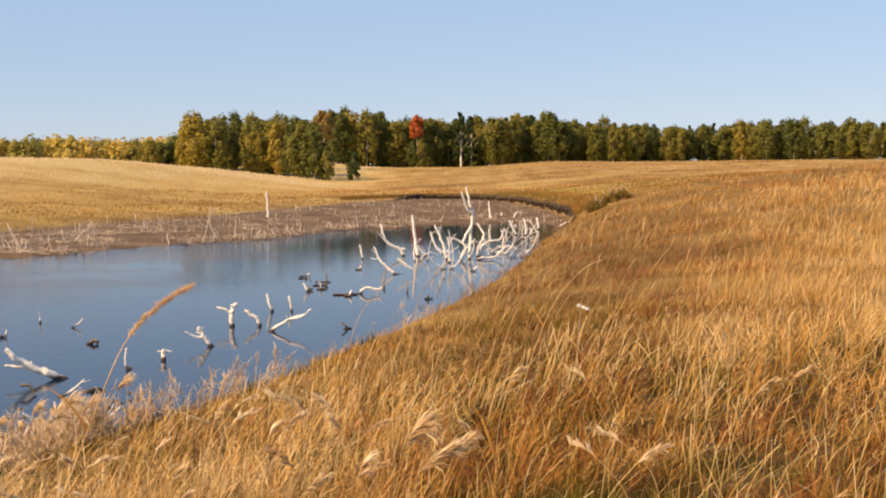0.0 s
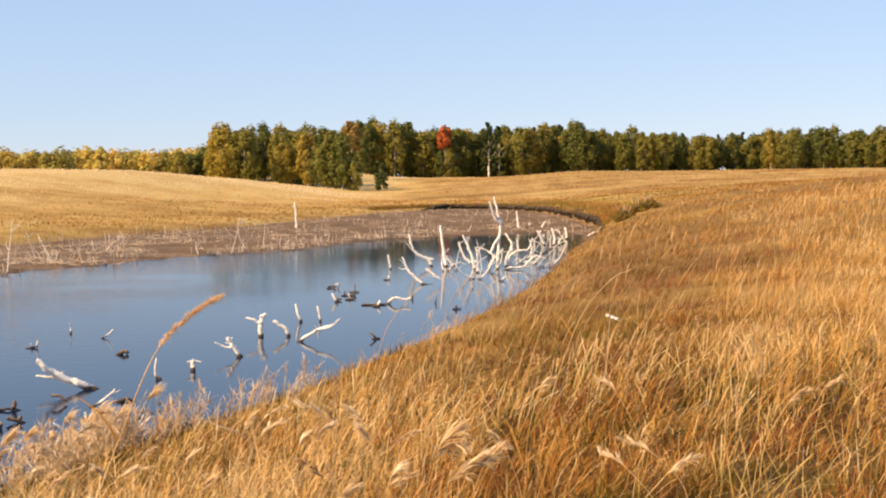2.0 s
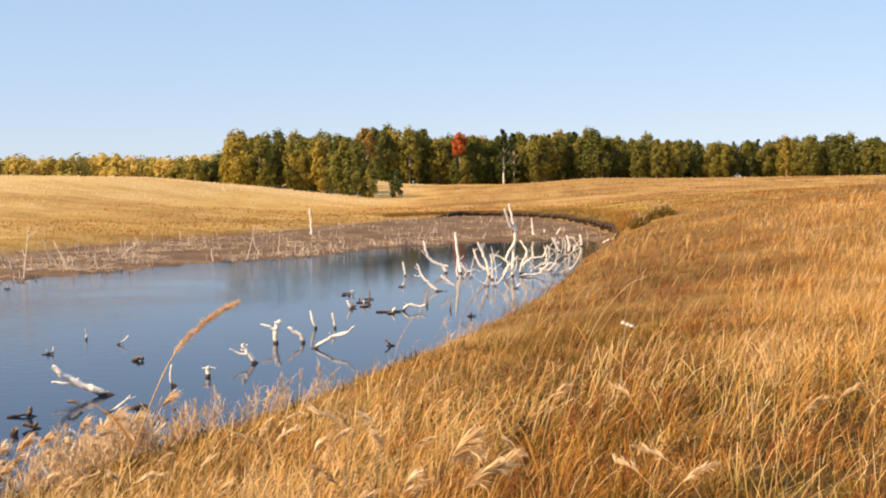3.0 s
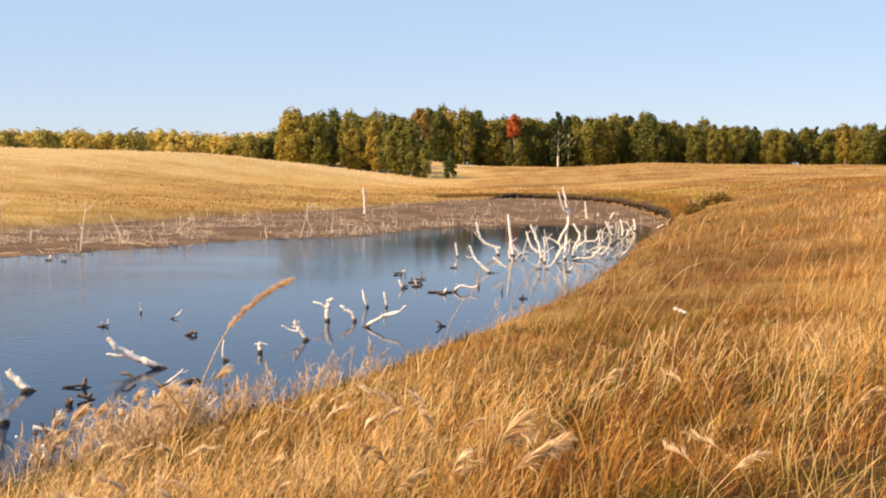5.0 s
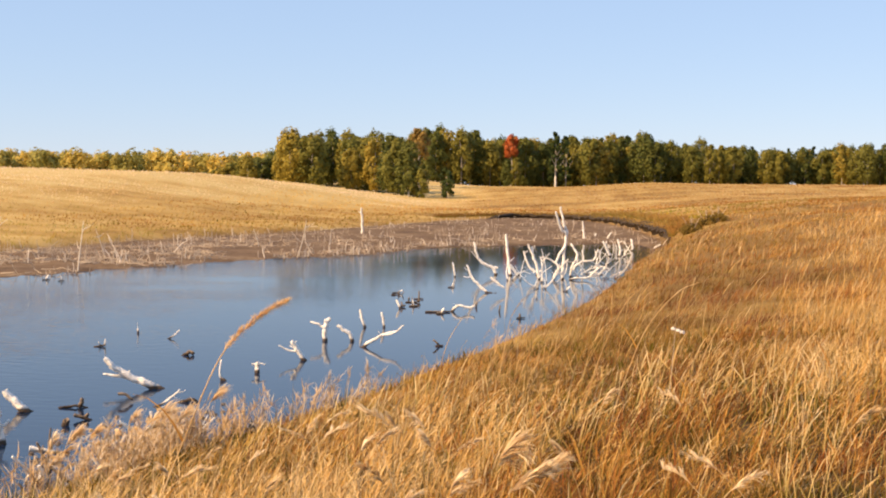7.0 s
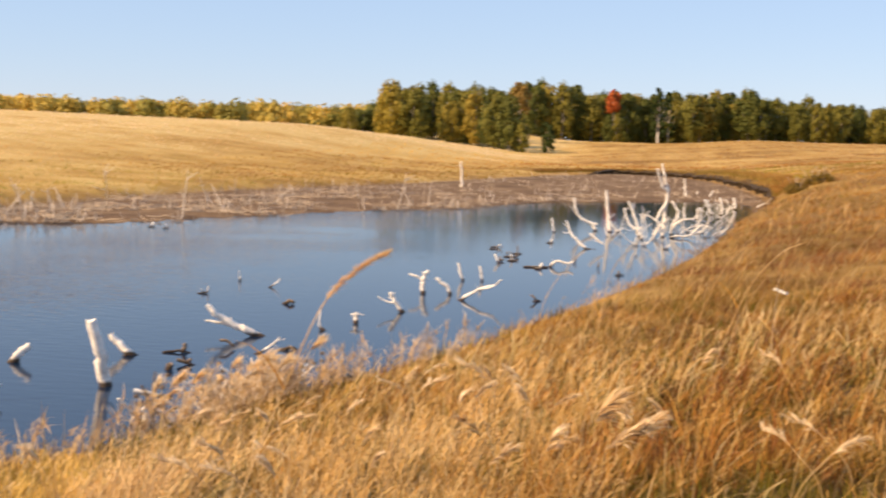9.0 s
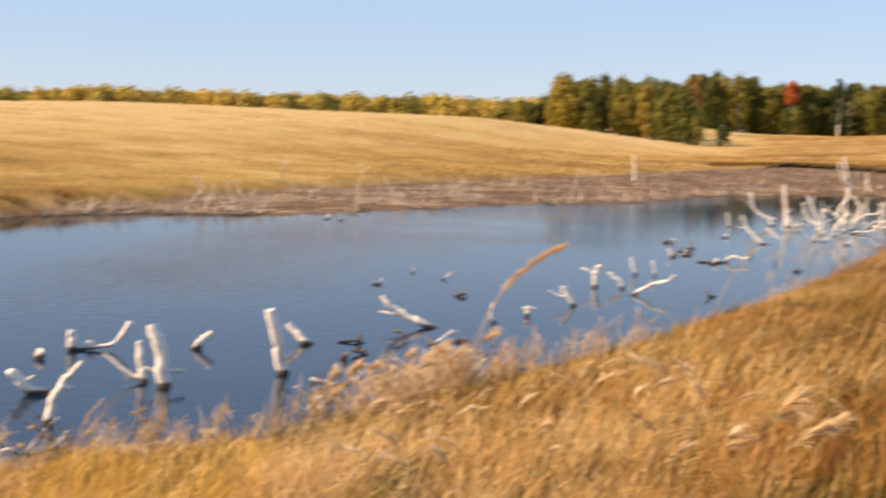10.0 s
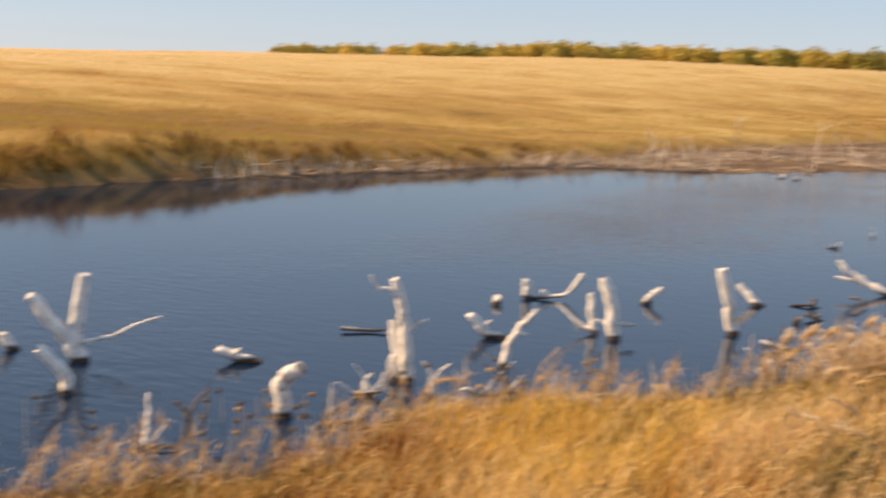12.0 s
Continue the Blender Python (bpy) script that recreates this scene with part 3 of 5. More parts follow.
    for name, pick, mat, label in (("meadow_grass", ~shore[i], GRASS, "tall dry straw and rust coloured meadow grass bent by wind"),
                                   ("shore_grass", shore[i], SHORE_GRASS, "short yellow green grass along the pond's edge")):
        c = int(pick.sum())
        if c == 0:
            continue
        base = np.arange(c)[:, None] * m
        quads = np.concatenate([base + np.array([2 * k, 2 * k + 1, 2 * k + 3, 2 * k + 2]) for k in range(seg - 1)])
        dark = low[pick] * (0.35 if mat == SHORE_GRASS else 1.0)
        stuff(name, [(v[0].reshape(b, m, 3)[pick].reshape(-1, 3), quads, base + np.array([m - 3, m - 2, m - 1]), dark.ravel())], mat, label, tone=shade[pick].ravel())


def meadow():
    sward(165000, 2.4, 13, 3, 0.0008)
    sward(500000, 13, 85, 2, 0.00028, per=5)
    sward(42000, 4.5, 11, 3, 0.0008, 18, 60, per=14)
    # short olive and brown undergrowth between the tussocks
    x, y, z, r, sb = scatter(120000, -24, 60, 2.3, 19, near_side)
    n = len(x)
    lush = smoothstep(-0.35, 0.45, lumps(x, y, 1.1, 72) + 0.5 * lumps(x, y, 3.5, 73))
    v = blades(x, y, z - 0.02, rng.uniform(0.06, 0.2, n) * (0.7 + 0.6 * lush), np.maximum(0.004, 0.0009 * r) * rng.uniform(0.6, 1.4, n), rng.uniform(0, 6.283, n), np.abs(rng.normal(0.5, 0.35, n)), np.abs(rng.normal(0.6, 0.5, n)), 2)
    low = np.clip(v[3].reshape(n, -1) * 0.25 + (0.28 + 0.62 * lush)[:, None], 0, 1)
    stuff("undergrowth", [(v[0], v[1], v[2], low.ravel())], GRASS, "short olive green and brown undergrowth of the meadow", tone=np.repeat(np.clip(0.25 + 0.2 * lush + rng.normal(0, 0.1, n), 0, 1), 5))
    sward(24000, 0.7, 2.4, 3, 0.0006, 0, 360)
    sward(40000, 2.4, 45, 2, 0.0012, 60, 336)
    # stalks with pale seed heads
    x, y, z, r, sb = scatter(9000, -24, 60, 2.8, 55, near_side)
    ok = (rng.uniform(-1, 1, len(x)) < lumps(x, y, 1.6, 17) + 0.1) & (sb > 0.5) & ((x < -0.1 * y) | (r > 8) | (rng.random(len(x)) < 0.25))
    x, y, z, r, sb = x[ok], y[ok], z[ok], r[ok], sb[ok]
    n = len(x)
    to = WIND + rng.normal(0, 0.5, n)
    h = rng.uniform(0.34, 0.70, n) * (0.6 + 0.4 * smoothstep(0, 3.0, sb))
    v = blades(x, y, z - 0.02, h, np.maximum(0.003, 0.0005 * r), to, np.abs(rng.normal(0.3, 0.28, n)), np.abs(rng.normal(0.7, 0.4, n)), 3)
    fluffy = r < 22
    hd = heads(v[4][fluffy], to[fluffy], rng.uniform(0.10, 0.2, int(fluffy.sum())), 9, 0.35, rng)
    x, y, z, r2, sb = scatter(12000, -24, 60, 2.6, 15, near_side)
    ok = (sb > 0.8) & ((x < -0.1 * y) | (r2 > 8) | (rng.random(len(x)) < 0.45))
    x, y, z, r2 = x[ok], y[ok], z[ok], r2[ok]
    n = len(x)
    st = blades(x, y, z, rng.uniform(0.2, 0.56, n), np.maximum(0.0045, 0.00075 * r2) * rng.uniform(0.7, 1.5, n), WIND + rng.normal(0, 1.2, n), rng.uniform(0.1, 1.25, n), np.where(rng.random(n) < 0.4, rng.uniform(1.0, 2.6, n), rng.normal(0.3, 0.4, n)), 4)
    stuff("straw", [st[:4]], STRAW, "loose bright straw stems crossing in the meadow")
    stuff("seed_stalks", [v[:4], hd], FLUFF, "pale straw stalks with drooping feathery seed heads")


def hillside():
    def keep(x, y, r, sb):
        return (sb > 0.1) & ~near_side(x, y, r, sb) & (r > 14)
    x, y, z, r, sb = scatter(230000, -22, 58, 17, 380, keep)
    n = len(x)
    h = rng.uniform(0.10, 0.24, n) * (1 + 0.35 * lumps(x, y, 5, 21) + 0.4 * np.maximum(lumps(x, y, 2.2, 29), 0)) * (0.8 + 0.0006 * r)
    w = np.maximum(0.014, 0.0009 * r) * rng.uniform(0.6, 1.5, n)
    # blades turned broadside to the sun, so that most faces look lit
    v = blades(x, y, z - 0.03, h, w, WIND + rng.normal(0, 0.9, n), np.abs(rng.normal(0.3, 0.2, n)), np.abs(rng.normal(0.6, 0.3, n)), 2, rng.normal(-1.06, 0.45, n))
    low = (v[3].reshape(n, -1) * 0.5 + 0.5) * (smoothstep(30, 3, sb + 7 * lumps(x, y, 14, 22)) * 1.0 + 0.06)[:, None]
    tone = 0.12 + paleness(x, y, sb) + patches(x, y) + rng.normal(0, 0.04, n) - 0.40 * smoothstep(3.5, 0.3, sb + 1.2 * lumps(x, y, 5, 76)) * smoothstep(-8, -14, x)
    low *= (0.55 + 0.75 * smoothstep(-0.4, 0.5, lumps(x, y, 3.2, 28)))[:, None]
    edge = (x > -1) & (y > 58) & (y < 132)
    ok = ~(edge & (sb < 0.15))
    x, y, r, sb, low, edge, tone = x[ok], y[ok], r[ok], sb[ok], low[ok], edge[ok], np.repeat(np.clip(tone[ok], 0, 1), 5).reshape(-1, 5)
    low = np.clip(low + (0.55 * smoothstep(0.25, 0.9, lumps(x, y, 26, 25)) * smoothstep(4, 12, x) * smoothstep(300, 120, y))[:, None], 0, 1)
    v = (v[0].reshape(n, 5, 3)[ok].reshape(-1, 3), 0, 0, 0)
    n = len(x)
    gold = edge & (sb < 4.5 + 1.5 * lumps(x, y, 6, 24))
    rust = ~gold & (y > 70) & (x > -30) & (sb + 14 * lumps(x, y, 40, 23) < 46) & (x < 70) & (y < 250)
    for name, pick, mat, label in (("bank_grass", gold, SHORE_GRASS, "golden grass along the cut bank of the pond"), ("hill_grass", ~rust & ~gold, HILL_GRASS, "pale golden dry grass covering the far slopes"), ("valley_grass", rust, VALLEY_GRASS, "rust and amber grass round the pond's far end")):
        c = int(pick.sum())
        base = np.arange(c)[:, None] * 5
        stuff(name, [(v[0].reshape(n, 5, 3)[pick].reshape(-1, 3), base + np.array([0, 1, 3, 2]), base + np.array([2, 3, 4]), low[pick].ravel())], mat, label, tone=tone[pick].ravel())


def sedge():
    """Thin reddish stalks with wispy tops, standing in the shallows of the near bank."""
    def keep(x, y, r, sb):
        return (sb > -1.1) & (sb < 0.7) & (x < 1.0) & (y < 30) & (x > -12) & (y > 0) & ((x > -8) | (y < 8))
    x, y, z, r, sb = scatter(150000, 0, 58, 5, 28, keep)
    ok = (lumps(x, y, 1.3, 31) * 0.8 + lumps(x, y, 4.5, 32) > 0.55 + 0.5 * np.maximum(-sb, 0) + 0.35 * np.maximum(sb, 0)) & (rng.random(len(x)) < 0.6)
    x, y = x[ok][:50], y[ok][:50]
    for az, d, count in ((16.9, 11.9, 60), (17.8, 11.6, 45), (16.0, 12.2, 50), (15.2, 11.8, 35), (18.8, 11.0, 30), (12.8, 12.9, 25), (9.0, 14.0, 25), (21.5, 9.8, 12), (28.0, 8.9, 16), (34.5, 8.3, 12), (38.0, 8.2, 14), (40.0, 8.1, 14), (46.5, 7.8, 14), (50.0, 7.5, 16)):
        cx, cy = polar(np.radians(az), d)
        x, y = np.append(x, cx + rng.normal(0, 0.2, count)), np.append(y, cy + rng.normal(0, 0.2, count))
    z, r = land(x, y)[0], np.hypot(x, y)
    n = len(x)
    to = WIND + rng.normal(0, 0.7, n)
    v = blades(x, y, np.maximum(z, -0.1), rng.uniform(0.2, 0.5, n), np.maximum(0.0035, 0.0007 * r), to, np.abs(rng.normal(0.25, 0.35, n)), np.abs(rng.normal(0.5, 0.4, n)), 3)
    hd = heads(v[4], to + rng.normal(0, 0.6, n), rng.uniform(0.16, 0.40, n), 24, 1.25, rng)
    stuff("shore_sedge", [v[:4], hd], SEDGE, "wispy dried sedge with pinkish brown tops in shallow water", "sedge")


def bank_fringe():
    """Long amber grass hanging over the cut bank."""
    line = BASIN[(BASIN[:, 1] > 64) & (BASIN[:, 0] > -8)]
    n = 9000
    i = rng.integers(0, len(line) - 1, n)
    p = line[i] + (line[i + 1] - line[i]) * rng.random((n, 1))
    mid = np.array([-2.0, 95.0])
    d = (p - mid) / np.linalg.norm(p - mid, axis=1)[:, None]
    p = p + d * rng.uniform(-0.15, 2.2, (n, 1))
    z = np.maximum(land(p[:, 0], p[:, 1])[0], 0.62)
    to = np.arctan2(-d[:, 1], -d[:, 0]) + rng.normal(0, 0.7, n)
    v = blades(p[:, 0], p[:, 1], z - 0.05, rng.uniform(0.2, 0.5, n), rng.uniform(0.018, 0.05, n), to, np.abs(rng.normal(0.3, 0.25, n)), rng.uniform(0.4, 1.6, n), 2)
    stuff("bank_fringe", [v[:4]], VALLEY_GRASS, "long amber grass hanging over the cut bank")
    # tall rust tussocks along the western shore
    line = BASIN[(BASIN[:, 1] > 4) & (BASIN[:, 1] < 40) & (BASIN[:, 0] < -20)]
    n = 270
    i = rng.integers(0, len(line) - 1, n)
    p = line[i] + (line[i + 1] - line[i]) * rng.random((n, 1)) + np.stack([-np.abs(rng.normal(0, 0.7, n)) - 0.1, np.zeros(n)], -1)
    tall = rng.uniform(0.22, 0.6, n) * (0.55 + 0.75 * smoothstep(33, 20, p[:, 1])) * (0.8 + 0.5 * lumps(p[:, 0], p[:, 1], 4, 91))
    tint = np.clip(0.34 + 0.3 * lumps(p[:, 0], p[:, 1], 3, 92) + rng.normal(0, 0.1, n), 0, 1)
    k = np.repeat(np.arange(n), 16)
    c = len(k)
    a, d = rng.uniform(0, 6.283, c), np.abs(rng.normal(0, 0.14, c))
    bx, by = p[k, 0] + np.cos(a) * d, p[k, 1] + np.sin(a) * d
    v = blades(bx, by, np.maximum(land(bx, by)[0], 0) - 0.05, np.maximum(tall[k], 0.1) * rng.uniform(0.6, 1.2, c), rng.uniform(0.008, 0.02, c), a, 0.15 + 1.6 * d, np.abs(rng.normal(0.6, 0.4, c)), 2)
    stuff("shore_tussocks", [v[:4]], GRASS, "tall rust brown tussocks along the far water's edge", tone=np.repeat(tint[k], 5))


meadow()
hillside()
sedge()
bank_fringe()


# ---- dead wood ----
def tube(points, radii, sides=7, rough=0.12, seed=0):
    """A limb along points, with uneven girth and broken ends."""
    r = np.random.default_rng(seed)
    p, radii = np.array(points, float), np.array(radii, float)
    n = len(p)
    t = np.gradient(p, axis=0)
    t /= np.linalg.norm(t, axis=1)[:, None] + 1e-9
    side = np.cross(t, [0.31, 0.87, 0.38])
    side /= np.linalg.norm(side, axis=1)[:, None] + 1e-9
    other = np.cross(t, side)
    a = np.linspace(0, 2 * np.pi, sides, endpoint=False)
    girth = radii[:, None] * (1 + r.uniform(-rough, rough, (1, sides)) + 0.4 * r.uniform(-rough, rough, (n, sides)))
    v = p[:, None] + girth[..., None] * (np.cos(a)[None, :, None] * side[:, None] + np.sin(a)[None, :, None] * other[:, None])
    v[-1] += t[-1] * radii[-1] * r.uniform(-0.35, 0.55, (sides, 1))
    v = np.vstack([v.reshape(-1, 3), v[0], v[-1], p[0], p[-1] - t[-1] * radii[-1] * 0.3])
    i, j = np.meshgrid(np.arange(n - 1), np.arange(sides), indexing="ij")
    j2 = (j + 1) % sides
    q = np.stack([i * sides + j, i * sides + j2, (i + 1) * sides + j2, (i + 1) * sides + j], -1).reshape(-1, 4)
    jj = np.arange(sides)
    e = n * sides
    caps = np.vstack([np.stack([e + (jj + 1) % sides, e + jj, np.full(sides, e + 2 * sides)], -1), np.stack([e + sides + jj, e + sides + (jj + 1) % sides, np.full(sides, e + 2 * sides + 1)], -1)])
    return v, q, caps


def curve_through(points, steps=4):
    p = np.array(points, float)
    if len(p) < 3:
        return np.array([p[0] + (p[-1] - p[0]) * s for s in np.linspace(0, 1, steps + 1)])
    e = np.vstack([2 * p[0] - p[1], p, 2 * p[-1] - p[-2]])
    out = []
    for i in range(1, len(e) - 2):
        a, b, c, d = e[i - 1:i + 3]
        for s in np.arange(steps) / steps:
            out.append(0.5 * (2 * b + (c - a) * s + (2 * a - 5 * b + 4 * c - d) * s * s + (3 * b - a - 3 * c + d) * s ** 3))
    return np.array(out + [p[-1]])


made = [0]


def dead_wood(name, label, x, y, heading, stems, mat=None):
    """Stems are lists of (sideways, height) with a radius; the first is the trunk, the rest its limbs."""
    made[0] += 1
    r = np.random.default_rng(made[0])
    ob = new(name)
    ob.matrix_world = pose(x, y, 0, 0, 0, heading)
    tagged(ob, label, "dead tree", "dead wood in the pond")
    depth0 = r.uniform(-0.25, 0.25)
    for i, (pts, radius) in enumerate(stems):
        length = sum(math.dist(a, b) for a, b in zip(pts, pts[1:]))
        depth = depth0 if i == 0 else r.uniform(-0.7, 0.7)
        start = pts[0]
        line = [(u, depth * math.dist(start, (u, z)) * 0.5, z) for u, z in pts]
        if i == 0 and pts[0][1] < 0.02:
            du, dz = pts[0][0] - pts[1][0], min(pts[0][1] - pts[1][1], -0.02)
            k = (0.3 if -dz > abs(du) * 0.5 else 0.08) / max(math.hypot(du, dz), 0.01)
            line.insert(0, (pts[0][0] + du * k, 0.0, max(pts[0][1] + dz * k, -0.4)))
        c = curve_through(line, 5)
        c[1:-1] += r.normal(0, radius * 0.16, c[1:-1].shape)
        taper = (0.78 if y > 30 else 1.08) * np.linspace(1.12, 0.88 if length < 14 * radius else 0.62, len(c))
        taper[-1] *= 0.82
        v, q, caps = tube(c, np.maximum(radius * taper, 0.004), 8, 0.14, made[0] * 10 + i)
        limb = part("trunk" if i == 0 else "branch", mesh_of("limb", v, [q, caps], mat or BARK, True), ob)
        # short broken twigs
        for _ in range(int(r.integers(0, 3)) if length > 0.35 and y > 9 else 0):
            b = c[int(r.integers(len(c) // 2, len(c) - 1))]
            a, ln = r.uniform(0, 6.283), r.uniform(0.08, 0.26) * (1 if y > 30 else 0.6)
            e = b + np.array([math.cos(a), 0.4 * math.sin(a), r.uniform(-0.1, 0.9)]) * ln
            v, q, caps = tube(curve_through([tuple(b), tuple((b + e) / 2 + r.normal(0, 0.02, 3)), tuple(e)], 3), np.linspace(0.3, 0.16, 7) * radius, 5, 0.1, made[0] * 30 + i)
            part("twig", mesh_of("twig", v, [q, caps], mat or BARK, True), limb)
    return ob


dead_wood("dead_snag", "upright pale dead trunk on the far mud flat", -10.12, 77.6, 7, [([(0.03, -0.03), (0.03, 0.89), (-0.03, 1.68)], 0.099)])
dead_wood("dead_snag", "bleached dead stem standing in the pond", -2.46, 40.83, 3, [([(0.01, -0.02), (-0.02, 0.19), (-0.07, 0.43)], 0.038)])
dead_wood("dead_tree", "bleached dead tree bent over the water", -1.56, 42.22, 2, [([(0.31, 0.0), (0.19, 0.22), (-0.14, 0.39), (-0.28, 0.59), (-0.4, 1.03)], 0.07), ([(-0.14, 0.39), (-0.35, 0.59), (-0.47, 0.74)], 0.031), ([(0.16, 0.22), (0.37, 0.22)], 0.047)])
dead_wood("dead_tree", "bleached dead branch reaching out of the pond", -1.21, 34.26, 2, [([(0.19, -0.04), (-0.03, 0.01), (-0.26, 0.22), (-0.41, 0.37), (-0.56, 0.71)], 0.048), ([(0.06, 0.41), (0.25, 0.25), (0.41, 0.14)], 0.032)])
dead_wood("dead_tree", "bleached dead tree with an arched root", -0.74, 41.92, 1, [([(-0.04, -0.05), (-0.06, 0.14), (-0.14, 0.64), (-0.2, 1.28)], 0.078), ([(-0.06, 0.32), (0.08, 0.14), (0.31, -0.05), (0.58, -0.13), (0.91, 0.17)], 0.058)])
dead_wood("dead_tree", "bleached dead tree with three bare limbs", 0.04, 40.14, -0, [([(0.04, -0.01), (-0.0, 0.32), (-0.12, 0.69), (-0.28, 1.04)], 0.063), ([(-0.08, 0.21), (-0.26, 0.42), (-0.41, 0.84)], 0.048), ([(-0.1, 0.58), (-0.14, 0.8), (-0.16, 0.97)], 0.045)])
dead_wood("dead_tree", "tall bleached dead tree above a tangle of limbs", 0.78, 40.23, -1, [([(0.02, -0.03), (0.03, 0.36), (0.05, 0.88), (0.12, 1.44), (0.04, 1.62), (-0.07, 2.17)], 0.063), ([(0.1, 1.4), (-0.05, 1.55), (-0.21, 2.03)], 0.052), ([(0.06, 0.95), (-0.06, 0.77), (-0.19, 0.5)], 0.048), ([(-0.15, 0.13), (-0.11, 0.39), (-0.34, 0.58), (-0.6, 0.67)], 0.045), ([(-0.26, -0.0), (-0.17, 0.24), (-0.0, 0.42), (0.18, 0.62)], 0.037)])
dead_wood("dead_tree", "tangle of bleached dead limbs in shallow water", 1.3, 41.52, -2, [([(0.0, -0.02), (-0.12, 0.25), (0.11, 0.48), (0.45, 0.51), (0.6, 0.87)], 0.046), ([(-0.08, 0.44), (-0.04, 0.71), (-0.24, 1.02)], 0.046), ([(-0.23, -0.09), (-0.19, 0.29), (-0.08, 0.52)], 0.046), ([(0.11, 0.06), (0.15, 0.52), (0.11, 0.83)], 0.038), ([(0.6, 0.85), (0.68, 0.72)], 0.031)])
dead_wood("dead_snag", "bleached dead branches standing in the pond", 1.39, 39.82, -2, [([(-0.44, -0.03), (-0.22, 0.07), (0.07, 0.07), (0.51, 0.24)], 0.044), ([(0.44, 0.17), (0.65, 0.39), (0.68, 0.5)], 0.03), ([(0.22, 0.16), (0.51, 0.4), (0.8, 0.32)], 0.03)])
dead_wood("dead_snag", "bleached dead stem standing in the pond", 2.71, 75.28, -2, [([(0.0, -0.03), (-0.06, 0.44), (-0.13, 1.08)], 0.077)])
dead_wood("dead_tree", "bleached dead branches standing in the pond", 2.93, 55.88, -3, [([(0.13, 0.0), (-0.0, 0.31), (-0.18, 0.62)], 0.067), ([(-0.0, 0.31), (-0.06, 0.46), (-0.02, 0.62)], 0.041)])
dead_wood("dead_tree", "bleached dead branches standing in the pond", 3.44, 55.95, -4, [([(-0.03, -0.03), (0.05, 0.26), (-0.08, 0.72)], 0.062), ([(0.2, 0.0), (0.25, 0.26)], 0.052)])
dead_wood("dead_snag", "bleached dead stem standing in the pond", 4.37, 61.89, -4, [([(0.0, -0.02), (0.03, 0.25), (-0.03, 0.54)], 0.069)])
dead_wood("dead_snag", "bleached dead stem standing in the pond", 3.95, 75.47, -3, [([(-0.03, -0.03), (0.09, 0.24), (0.24, 0.45)], 0.063)])
dead_wood("dead_snag", "bleached dead stem standing in the pond", 3.41, 78.42, -3, [([(-0.01, -0.01), (0.04, 0.33)], 0.058)])
dead_wood("dead_snag", "bleached dead branches standing in the pond", 5.75, 64.11, -5, [([(-0.29, -0.03), (-0.12, 0.08), (0.14, 0.24)], 0.048), ([(0.12, -0.02), (0.4, 0.18)], 0.048)])
dead_wood("dead_tree", "bleached dead branches standing in the pond", -3.58, 22.58, 9, [([(-0.0, -0.02), (0.01, 0.17), (0.03, 0.29), (0.09, 0.38)], 0.037), ([(0.0, 0.22), (-0.1, 0.28), (-0.24, 0.32)], 0.019), ([(0.03, 0.29), (0.0, 0.36)], 0.017)])
dead_wood("dead_snag", "bleached dead stem standing in the pond", -3.12, 22.58, 8, [([(0.02, -0.02), (-0.02, 0.12), (-0.11, 0.18), (-0.23, 0.27)], 0.031)])
dead_wood("dead_snag", "bleached dead stem standing in the pond", -3.2, 25.01, 7, [([(0.01, -0.02), (-0.04, 0.13), (-0.09, 0.33)], 0.027)])
dead_wood("dead_snag", "bleached dead stem standing in the pond", -2.84, 25.05, 6, [([(0.0, -0.01), (-0.01, 0.13), (-0.05, 0.28)], 0.023)])
dead_wood("dead_snag", "bleached dead branches standing in the pond", -2.78, 21.74, 7, [([(-0.05, -0.02), (0.05, 0.06), (0.19, 0.14), (0.35, 0.22), (0.51, 0.25)], 0.03), ([(0.27, 0.19), (0.47, 0.24), (0.63, 0.37)], 0.016)])
dead_wood("dead_snag", "bleached dead branches standing in the pond", -3.46, 19.87, 10, [([(0.01, -0.01), (-0.08, 0.13), (-0.13, 0.2), (-0.18, 0.29)], 0.031), ([(-0.08, 0.14), (-0.22, 0.15), (-0.37, 0.23)], 0.016)])
dead_wood("dead_snag", "bleached dead branches standing in the pond", -3.87, 18.41, 12, [([(-0.0, -0.01), (0.01, 0.08), (0.01, 0.14)], 0.034), ([(-0.07, 0.12), (0.02, 0.13), (0.12, 0.12)], 0.012)])
dead_wood("floating_log", "small dark dead log floating on the pond", -1.6, 22.0, 4, [([(0.04, -0.01), (-0.02, 0.06), (-0.08, 0.11)], 0.018), ([(-0.04, -0.0), (0.08, 0.01)], 0.02)], WET)
dead_wood("floating_log", "small dark dead log floating on the pond", -3.36, 33.06, 6, [([(-0.15, 0.01), (-0.06, -0.0), (0.02, 0.04)], 0.024), ([(-0.03, -0.0), (-0.04, 0.1)], 0.015), ([(0.06, 0.01), (0.1, 0.1)], 0.015)], WET)
dead_wood("dead_snag", "bleached dead branches standing in the pond", -2.8, 30.87, 5, [([(-0.11, 0.01), (0.06, 0.02), (0.14, 0.06)], 0.025), ([(-0.04, 0.01), (-0.05, 0.13)], 0.014), ([(0.08, 0.03), (0.11, 0.14)], 0.014)], WET)
dead_wood("floating_log", "small dark dead log floating on the pond", -2.93, 29.58, 6, [([(-0.08, 0.02), (0.05, 0.04)], 0.024), ([(-0.01, 0.02), (-0.04, 0.12)], 0.016)], WET)
